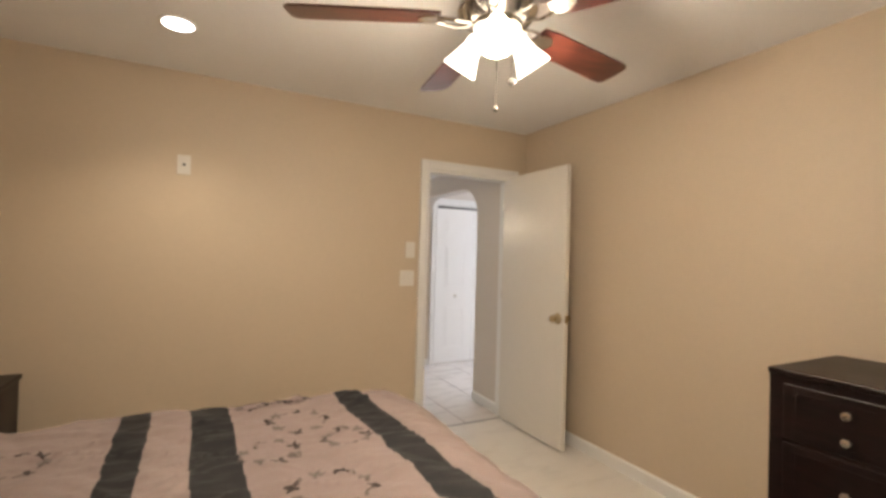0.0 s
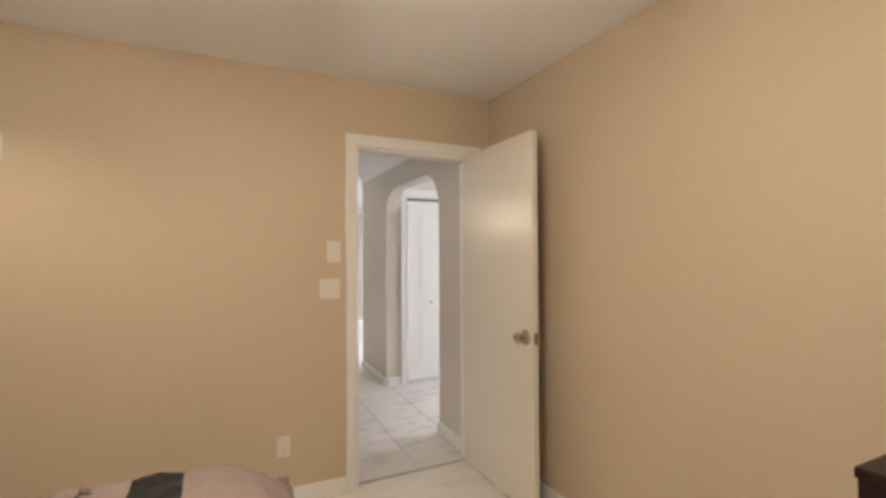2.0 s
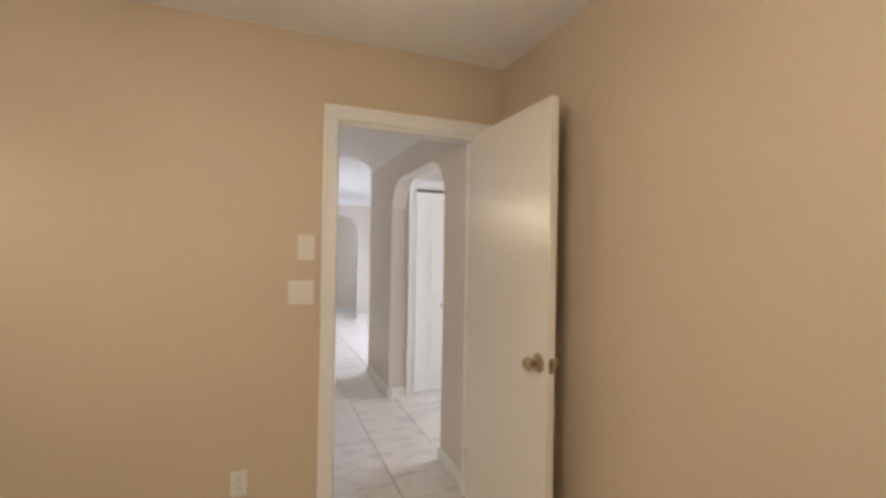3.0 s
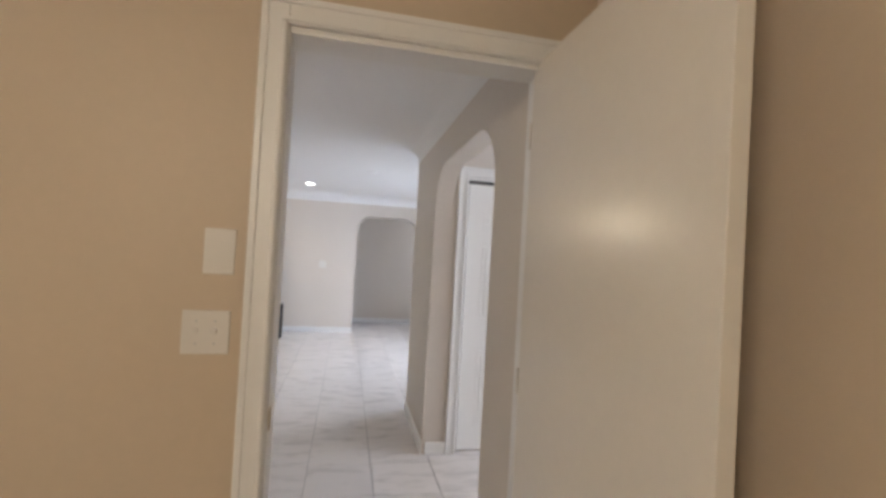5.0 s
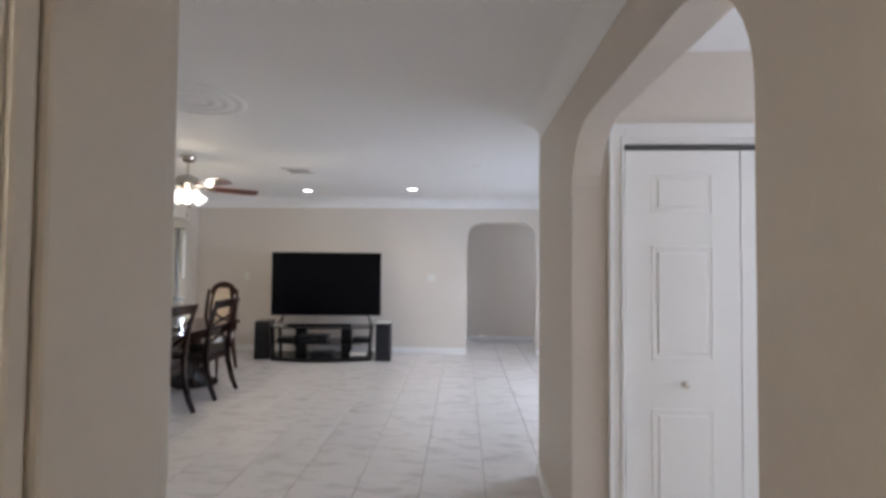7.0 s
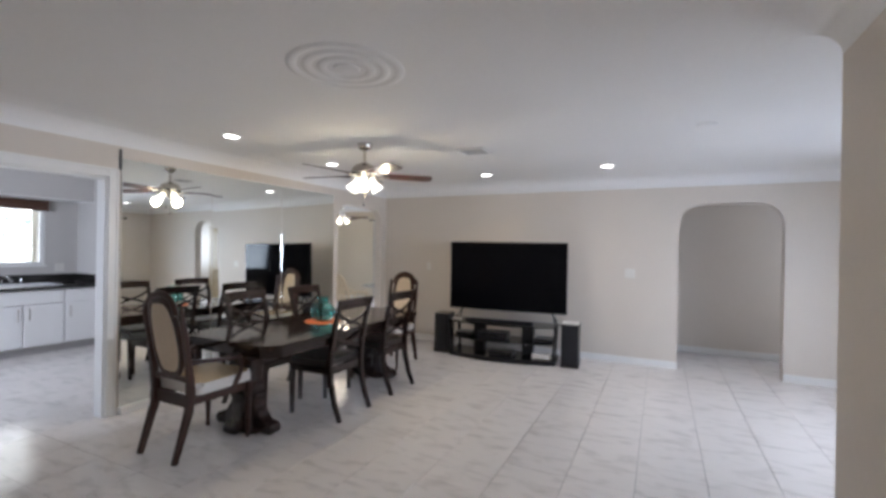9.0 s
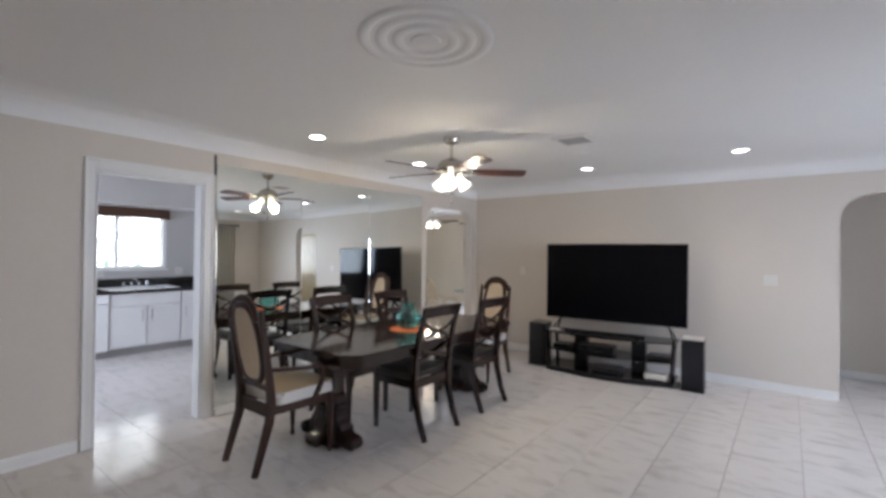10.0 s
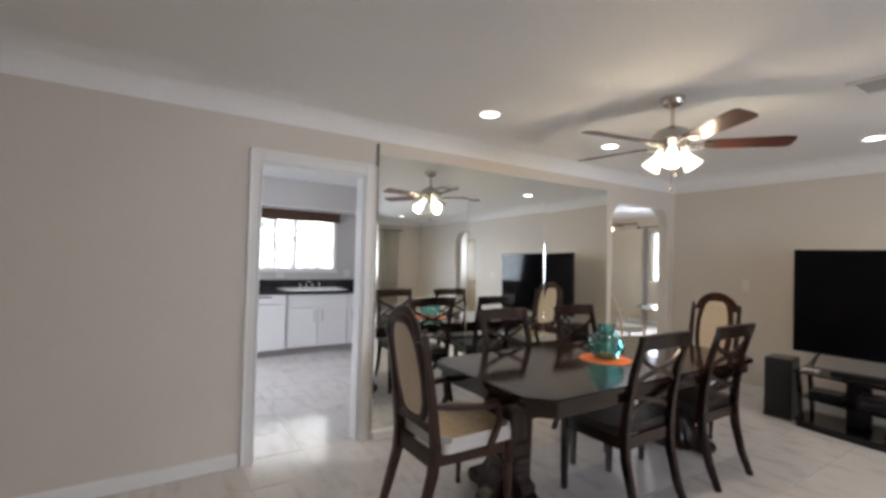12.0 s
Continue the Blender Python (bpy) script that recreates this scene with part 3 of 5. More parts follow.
plate("blank_plate", (1.727, YB0, 1.407), "-y", 0.078, 0.122, 0, "blank white plastic cover plate on the wall")
plate("light_switch", (1.705, YB0, 1.192), "-y", 0.118, 0.116, 2, "white double toggle light switch on the wall")
plate("wall_outlet", (1.448, YB0, 0.322), "-y", 0.07, 0.115, 0, "white wall outlet near the floor", 2)
pj = plate("phone_jack", (0.224, YB0, 1.876), "-y", 0.072, 0.118, 0, "white plastic wall plate with a dark jack")
bm = bmesh.new()
lathe(bm, [(0.009, 0), (0.009, 0.004), (0.005, 0.006)], 14, (0, -0.0065, 0), Euler((radians(90), 0, 0)).to_matrix())
part("jack", bm, M_GREY, pj, "dark round jack")
plate("light_switch", (1.65, YN, 1.17), "-y", 0.122, 0.115, 2, "white double toggle light switch beside the arch")
plate("light_switch", (-1.30, YN, 1.17), "-y", 0.072, 0.118, 1, "white toggle light switch behind the dining set")


# ---- ceiling fixtures ----
def can_light(at, watts, color):
    ob = thing("recessed_light", "lit round recessed ceiling light", "ceiling light", at, group="recessed lights")
    bm = bmesh.new()
    lathe(bm, [(0.085, 0), (0.085, -0.006), (0.078, -0.009), (0.066, -0.006), (0.066, 0)], 28)
    part("trim_ring", bm, M_WHITE, ob, smooth=True)
    bm = bmesh.new()
    lathe(bm, [(0.066, -0.0005), (0.066, -0.004)], 28)
    part("lens", bm, M_CAN, ob, "glowing lens")
    lamp = new("can_lamp", bpy.data.lights.new("can_lamp", "SPOT"))
    lamp.data.energy, lamp.data.color, lamp.data.spot_size, lamp.data.spot_blend, lamp.data.shadow_soft_size = watts, color, radians(120), 0.8, 0.05
    lamp.matrix_world = Matrix.Translation((at[0], at[1], at[2] - 0.02))


CANW = (1.0, 0.84, 0.66)
for x, y in ((-1.52, 6.65), (-0.096, 9.44), (1.43, 9.32), (-1.56, 8.08), (4.4, 9.3)):
    can_light((x, y, H), 20, CANW)
can_light((0.21, 2.715, H), 34, WARM)


def medallion():
    ob = thing("ceiling_medallion", "round white plaster ceiling medallion with concentric rings", "medallion", (0.42, 5.83, H))
    bm = bmesh.new()
    lathe(bm, [(0.075, 0), (0.07, -0.007), (0.03, -0.010), (0.001, -0.011)], 40)
    part("boss", bm, M_CEIL, ob, smooth=True)
    for r in (0.135, 0.215, 0.295):
        bm = bmesh.new()
        lathe(bm, [(r - 0.03, 0), (r - 0.02, -0.005), (r, -0.011), (r + 0.018, -0.007), (r + 0.03, 0)], 56)
        bmesh.ops.delete(bm, geom=[f for f in bm.faces if len(f.verts) > 4], context="FACES_ONLY")
        part("ring", bm, M_CEIL, ob, smooth=True)


medallion()

cp = thing("ceiling_cover_plate", "small round white cover plate on the ceiling", "cover plate", (2.304, 7.806, H))
bm = bmesh.new()
lathe(bm, [(0.075, 0), (0.075, -0.004), (0.066, -0.009), (0.001, -0.010)], 32)
part("plate", bm, M_CEIL, cp, smooth=True)


def ceiling_vent():
    ob = thing("ceiling_vent", "white square metal ceiling vent with slats", "vent", (0.29, 8.04, H))
    bm = bmesh.new()
    s, w = 0.15, 0.03
    for x0, x1, y0, y1 in ((-s, s, -s, -s + w), (-s, s, s - w, s), (-s, -s + w, -s + w, s - w), (s - w, s, -s + w, s - w)):
        box(bm, x0, x1, y0, y1, -0.014, 0.0, 0.003)
    part("frame", bm, M_WHITE, ob)
    bm = bmesh.new()
    box(bm, -s + w, s - w, -s + w, s - w, -0.003, 0)
    part("backing", bm, M_GREY, ob)
    for k in range(7):
        y = -s + w + 0.012 + k * 0.034
        bm = bmesh.new()
        prism(bm, [(y, -0.004), (y + 0.010, -0.010), (y + 0.012, -0.009), (y + 0.002, -0.003)], "x", -s + w, s - w)
        part("slat", bm, M_ENAMEL, ob)


ceiling_vent()


M_CHAIN = mat("dull_beaded_chain", (0.07, 0.06, 0.05), 0.6, 0.0)


def ceiling_fan(at, first, rod, shades, watts, color, glow_mat, spin=0):
    """Fan with five cherry blades under the ceiling point at; rod: length of the down rod."""
    ob = thing("ceiling_fan", "brushed nickel ceiling fan with five cherry blades and lit glass shades", "ceiling fan", at)
    zb = -(0.06 + rod + 0.10)        # plane of the blades
    bm = bmesh.new()
    lathe(bm, [(0.07, 0), (0.07, -0.015), (0.06, -0.045), (0.03, -0.062), (0.014, -0.066)], 28)
    part("canopy", bm, M_NICKEL, ob, smooth=True)
    bm = bmesh.new()
    lathe(bm, [(0.012, -0.05), (0.012, zb + 0.07)], 14)
    part("down_rod", bm, M_NICKEL, ob, smooth=True)
    bm = bmesh.new()
    lathe(bm, [(0.02, zb + 0.12), (0.045, zb + 0.112), (0.09, zb + 0.09), (0.12, zb + 0.055), (0.127, zb + 0.02), (0.11, zb - 0.004), (0.08, zb - 0.018), (0.075, zb - 0.03), (0.05, zb - 0.034)], 32)
    part("motor_housing", bm, M_NICKEL, ob, smooth=True)
    for k in range(5):
        a = radians(first + 72 * k)
        turn = Matrix.Translation((0, 0, zb)) @ Matrix.Rotation(a, 4, "Z") @ Matrix.Rotation(radians(-12), 4, "X")
        bm = bmesh.new()
        out = [(0.18, -0.05), (0.24, -0.058), (0.60, -0.068), (0.645, -0.064), (0.66, -0.05), (0.664, 0.0), (0.66, 0.05), (0.645, 0.064), (0.60, 0.068), (0.24, 0.058), (0.18, 0.05)]
        prism(bm, out, "z", -0.004, 0.003)
        bmesh.ops.transform(bm, matrix=turn, verts=bm.verts)
        bl = part("blade", bm, M_BLADE, ob, "cherry wood blade")
        bm = bmesh.new()
        prism(bm, [(0.175, -0.02), (0.195, -0.034), (0.225, -0.036), (0.25, -0.016), (0.255, 0.0), (0.25, 0.016), (0.225, 0.036), (0.195, 0.034), (0.175, 0.02)], "z", -0.011, -0.0045)
        for sy in (-1, 1):
            sweep(bm, [(0.07, sy * 0.008, -0.012), (0.10, sy * 0.020, -0.016), (0.135, sy * 0.034, -0.015), (0.165, sy * 0.030, -0.011), (0.19, sy * 0.016, -0.009)], (0.013, 0.009), (0, 0, 1), 8)
        lathe(bm, [(0.014, -0.019), (0.018, -0.014), (0.018, -0.008), (0.010, -0.005)], 12, (0.085, 0, 0))
        bmesh.ops.transform(bm, matrix=turn, verts=bm.verts)
        part("blade_iron", bm, M_NICKEL, bl, "nickel blade bracket")
    bm = bmesh.new()
    lathe(bm, [(0.05, zb - 0.02), (0.055, zb - 0.03), (0.05, zb - 0.06), (0.03, zb - 0.075), (0.012, zb - 0.08), (0.01, zb - 0.095)], 24)
    part("light_fitter", bm, M_NICKEL, ob, smooth=True)
    for k in range(shades):
        a = radians(spin + 360 / shades * k)
        d = Vector((math.cos(a), math.sin(a), 0))
        bm = bmesh.new()
        p0, p1 = Vector((0, 0, zb - 0.035)) + d * 0.045, Vector((0, 0, zb - 0.045)) + d * 0.075
        sweep(bm, [p0, (p0 + p1) / 2 + Vector((0, 0, 0.006)), p1], (0.018, 0.018), (0, 0, 1), 10)
        arm = part("light_arm", bm, M_NICKEL, ob, smooth=True)
        q = Vector((0, 0, 1)).rotation_difference((-d * 0.62 + Vector((0, 0, 0.78))).normalized()).to_matrix()
        bm = bmesh.new()
        lathe(bm, [(0.02, 0.01), (0.027, 0.0), (0.031, -0.026), (0.038, -0.056), (0.051, -0.087), (0.06, -0.11), (0.056, -0.11), (0.046, -0.085), (0.027, -0.026), (0.018, -0.005)], 22, p1, q)
        part("shade", bm, glow_mat, arm, "lit opal bell shade", True)
        mouth = Vector(at) + p1 + q @ Vector((0, 0, -0.125))
        point_lamp("fan_bulb", mouth, watts, color, 0.045)
    for k, (x, y, l) in enumerate(((0.0, -0.002, 0.18), (0.040, -0.030, 0.10))):
        bm = bmesh.new()
        top = zb - 0.09
        lathe(bm, [(0.0018, top), (0.0018, top - l)], 6, (x, y, 0))
        lathe(bm, [(0.002, top - l), (0.007, top - l - 0.008), (0.008, top - l - 0.02), (0.003, top - l - 0.026)] if k == 0 else [(0.002, top - l + 0.004), (0.013, top - l - 0.006), (0.013, top - l - 0.016), (0.002, top - l - 0.026)], 10, (x, y, 0))
        part("pull_chain", bm, M_CHAIN, ob, smooth=True)
    return ob


ceiling_fan((1.165, 1.42, H), 10, 0.155, 3, 24.5, WARM, M_SHADE, -124)
ceiling_fan((-0.56, 7.36, H), 42, 0.14, 3, 16, (1, 0.82, 0.56), M_SHADE, -60)
ceiling_fan((-5.1, 12.7, H), 20, 0.10, 3, 4, (1, 0.82, 0.6), M_SHADE, 30)


# ---- mirror wall ----
def mirror():
    ob = thing("wall_mirror", "frameless three-panel wall mirror from floor to cove", "mirror", (XW, 6.04, 0), kind="structure")
    # each sheet has ground edges and stands a little out of true
    for a, b, yaw, lean in ((0.012, 0.86, -1.3, 0.45), (0.86, 1.79, -0.6, 0.8), (1.79, 2.72, -1.8, 0.85)):
        bm = bmesh.new()
        prism(bm, [(0.002, a + 0.0015), (0.008, a + 0.0015), (0.011, a + 0.0095), (0.011, b - 0.0095), (0.008, b - 0.0015), (0.002, b - 0.0015)], "z", 0.06, 2.165)
        stand = Matrix.Translation((0, a, 2.165)) @ Matrix.Rotation(radians(yaw), 4, "Z") @ Matrix.Rotation(radians(-lean), 4, "Y") @ Matrix.Translation((0, -a, -2.165))
        bmesh.ops.transform(bm, matrix=stand, verts=bm.verts)
        part("mirror_panel", bm, M_MIRROR, ob)
    bm = bmesh.new()
    box(bm, 0.0, 0.066, 0.012, 2.735, 0.004, 0.058, 0.003)
    part("bottom_rail", bm, M_WHITE, ob, "white bottom rail")
    bm = bmesh.new()
    box(bm, 0.0, 0.02, 0.0, 0.011, 2.068, 2.24)
    part("edge_strip", bm, M_GREY, ob, "dark edge strip")


mirror()


# ---- bedroom things ----
BX0, BX1, BY0, BY1 = -0.72, 1.36, 1.02, 2.56     # bedspread outline


def spread_height(x, y):
    """Top of the bedspread: a soft slab whose edges fall off, with creases."""
    def edge(d):
        return 0 if d > 0.22 else -0.12 * (1 - d / 0.22) ** 2
    h = 0.69 + edge(x - BX0) + edge(BX1 - x) + edge(y - BY0) + edge(BY1 - y)
    h += 0.022 * abs(noise.noise((x * 4.2 + y * 3.6, y * 1.4 - x, 7.0))) + 0.012 * noise.noise((x * 3.1, y * 2.3, 0.4)) + 0.007 * noise.noise((x * 9, y * 5, 2.0)) + 0.006 * math.sin(x * 9 + 2 * noise.noise((x * 2, y * 3, 5)))
    crease = noise.noise((x * 1.6 + 3, y * 9.0 + 2.2 * noise.noise((x * 2.5, y * 2, 9)), 3.3))
    h += 0.011 * max(0.0, 1 - abs(crease) * 7) + 0.005 * max(0.0, 1 - abs(noise.noise((x * 3.4, y * 15, 8.1))) * 6)
    return h


def bed():
    b = thing("bed", "low bed with a dark wooden base", "bed", (0, 0, 0))
    bm = bmesh.new()
    box(bm, -0.70, 1.30, 1.08, 2.50, 0.06, 0.30, 0.01)
    part("base", bm, M_DRESSER, b)
    for x in (-0.62, 1.2):
        for y in (1.16, 2.42):
            bm = bmesh.new()
            box(bm, x - 0.03, x + 0.03, y - 0.03, y + 0.03, 0, 0.062)
            part("leg", bm, M_DRESSER, b)
    bm = bmesh.new()
    box(bm, -0.70, 1.31, 1.07, 2.51, 0.302, 0.565, 0.05)
    part("mattress", bm, M_PLATE, b, smooth=True)
    bm = bmesh.new()
    box(bm, -0.80, -0.74, 1.02, 2.56, 0.0, 1.0, 0.012)
    part("headboard", bm, M_DRESSER, b, "black-brown headboard")

    sp = thing("bedspread", "dusty pink bedspread with charcoal bands and floral wreaths", "bedspread")
    nx, ny = 416, 120
    bm = bmesh.new()
    top = [[bm.verts.new((BX0 + (BX1 - BX0) * i / nx, BY0 + (BY1 - BY0) * j / ny, spread_height(BX0 + (BX1 - BX0) * i / nx, BY0 + (BY1 - BY0) * j / ny))) for j in range(ny + 1)] for i in range(nx + 1)]
    bands = ((0.937, 1.075), (0.34, 0.485), (0.107, 0.205))
    for i in range(nx):
        for j in range(ny):
            f = bm.faces.new((top[i][j], top[i + 1][j], top[i + 1][j + 1], top[i][j + 1]))
            x, y = f.calc_center_median().xy
            x += 0.012 * noise.noise((x * 2, y * 4, 1.5)) + 0.045 * (y - 1.9)
            f.material_index = 1 if any(a < x < b_ for a, b_ in bands) else 0
    rim = [top[i][0] for i in range(nx + 1)] + [top[nx][j] for j in range(1, ny + 1)] + [top[i][ny] for i in range(nx - 1, -1, -1)] + [top[0][j] for j in range(ny - 1, 0, -1)]
    prev = rim
    c = Vector(((BX0 + BX1) / 2, (BY0 + BY1) / 2, 0))
    for z, grow in ((0.52, 0.028), (0.42, 0.035), (0.33, 0.03), (0.25, 0.034)):
        row = []
        for k, v in enumerate(rim):
            d = Vector((1 if v.co.x > BX1 - 1e-4 else -1 if v.co.x < BX0 + 1e-4 else 0, 1 if v.co.y > BY1 - 1e-4 else -1 if v.co.y < BY0 + 1e-4 else 0, 0))
            fold = 0.012 * math.sin(k * 0.55 + 1.5 * math.sin(k * 0.13)) * (0.60 - z) * 3
            row.append(bm.verts.new((v.co.x + d.x * (grow + fold), v.co.y + d.y * (grow + fold), z)))
        for k in range(len(rim)):
            j = (k + 1) % len(rim)
            f = bm.faces.new((prev[j], prev[k], row[k], row[j]))
            x, y = f.calc_center_median().xy
            x += 0.045 * (y - 1.9)
            f.material_index = 1 if any(a < x < b_ for a, b_ in bands) else 0
        prev = row
    ob = part("cover", bm, [M_BEDCLOTH, M_BAND], sp, "dusty pink cotton with charcoal bands", True)
    ob.data.set_sharp_from_angle(angle=radians(80))

    rng = random.Random(4)

    def leaf(bm, x, y, a, l, w):
        ca, sa = math.cos(a), math.sin(a)
        pts = [(0, 0), (0.35, 0.5), (0.75, 0.36), (1, 0), (0.75, -0.36), (0.35, -0.5)]
        vs = []
        for u, v in pts:
            px, py = x + ca * u * l - sa * v * w, y + sa * u * l + ca * v * w
            vs.append(bm.verts.new((px, py, spread_height(px, py) + 0.003)))
        bm.faces.new(vs)
    dark, pale = bmesh.new(), bmesh.new()
    for cx, cy, r in ((0.71, 2.09, 0.10), (0.84, 1.85, 0.072), (0.575, 1.84, 0.085), (0.71, 1.51, 0.105), (0.58, 1.24, 0.08), (0.85, 1.22, 0.075), (0.73, 2.38, 0.06), (0.56, 2.36, 0.06),
                      (-0.15, 2.05, 0.085), (-0.2, 1.7, 0.085), (-0.45, 1.9, 0.08)):
        turn = rng.uniform(0, 6.3)
        for k in range(8):
            a = turn + k * math.pi / 4 + rng.uniform(-0.12, 0.12)
            rr = r * rng.uniform(0.98, 1.08)
            x, y = cx + rr * math.cos(a), cy + rr * math.sin(a)
            for q in range(4 if k % 2 == 0 else 5):
                if k % 2 == 0:
                    leaf(dark, x, y, a + 0.5 + (q - 1.5) * 1.3 + rng.uniform(-0.3, 0.3), rng.uniform(0.022, 0.034), rng.uniform(0.012, 0.019))
                else:
                    leaf(pale, x, y, q * 1.26 + turn, rng.uniform(0.020, 0.030), rng.uniform(0.013, 0.020))
            b = a + math.pi / 8
            leaf(pale, cx + r * math.cos(b), cy + r * math.sin(b), b + 1.57 + rng.uniform(-0.4, 0.4), 0.036, 0.013)
    tagged(part("dark_leaf_print", dark, M_BLACKPRINT, sp), kind="stuff")
    tagged(part("pale_blossom_print", pale, M_GREYPRINT, sp), kind="stuff")


bed()


def dresser():
    """Chest on the east wall, its drawers facing the bed."""
    d = thing("dresser", "black-brown lacquered dresser with nickel knobs", "dresser", (2.215, 1.15, 0))
    w, l, h = 0.53, 1.5, 0.995
    bm = bmesh.new()
    box(bm, 0.012, w, -l + 0.002, -0.002, 0.06, h - 0.022, 0.003)
    part("body", bm, M_DRESSER, d)
    bm = bmesh.new()
    box(bm, 0.003, w + 0.004, -l, 0, h - 0.0215, h, 0.004)
    part("top", bm, M_DRESSER, d, "black-brown top with a soft sheen")
    for y in (-0.045, -l + 0.045):
        for x in (0.045, w - 0.045):
            bm = bmesh.new()
            box(bm, x - 0.025, x + 0.025, y - 0.025, y + 0.025, 0, 0.064)
            part("foot", bm, M_DRESSER, d)
    for r, (z0, z1) in enumerate(((0.752, 0.945), (0.43, 0.738), (0.10, 0.416))):
        for c in range(2):
            y1 = -0.05 - c * 0.705
            y0 = y1 - 0.69
            bm = bmesh.new()
            box(bm, 0.004, 0.024, y0, y1, z0, z1, 0.004)
            dr = part("drawer", bm, M_DRESSER, d)
            inset = bmesh.new()
            for a, b, e, f in ((y0 + 0.03, y1 - 0.03, z1 - 0.035, z1 - 0.025), (y0 + 0.03, y1 - 0.03, z0 + 0.025, z0 + 0.035), (y0 + 0.03, y0 + 0.04, z0 + 0.035, z1 - 0.035), (y1 - 0.04, y1 - 0.03, z0 + 0.035, z1 - 0.035)):
                box(inset, 0.002 if r else 0.0033, 0.006, a, b, e, f, 0.0006)
            part("moulding", inset, M_DRESSER, dr)
            for ky in (y1 - 0.19, y0 + 0.19):
                for kz in ((0.89, 0.805) if r == 0 else ((z0 + z1) / 2 + 0.05,)):
                    bm = bmesh.new()
                    lathe(bm, [(0.007, 0), (0.007, 0.012), (0.014, 0.016), (0.0165, 0.023), (0.013, 0.030), (0.004, 0.033)], 18, (0.004, ky, kz), Euler((0, radians(-90), 0)).to_matrix())
                    part("knob", bm, M_NICKEL, dr, "nickel knob", True)


dresser()


def nightstand():
    n = thing("nightstand", "dark lacquered nightstand beside the bed", "nightstand", (-0.46, 3.30, 0))
    bm = bmesh.new()
    box(bm, -0.5, -0.012, -0.44, 0, 0.05, 0.672, 0.004)
    part("body", bm, M_DRESSER, n)
    bm = bmesh.new()
    box(bm, -0.51, 0, -0.46, 0, 0.674, 0.70, 0.005)
    part("top", bm, M_DRESSER, n)
    for z0, z1 in ((0.38, 0.64), (0.08, 0.36)):
        bm = bmesh.new()
        box(bm, -0.48, -0.035, -0.458, -0.438, z0, z1, 0.004)
        dr = part("drawer", bm, M_DRESSER, n)
        bm = bmesh.new()
        lathe(bm, [(0.007, 0), (0.016, 0.014), (0.018, 0.024), (0.004, 0.032)], 16, (-0.25, -0.457, (z0 + z1) / 2), Euler((radians(90), 0, 0)).to_matrix())
        part("knob", bm, M_NICKEL, dr, smooth=True)
    for x in (-0.47, -0.045):
        for y in (-0.41, -0.04):
            bm = bmesh.new()
            box(bm, x - 0.02, x + 0.02, y - 0.02, y + 0.02, 0, 0.052)
            part("foot", bm, M_DRESSER, n)


nightstand()


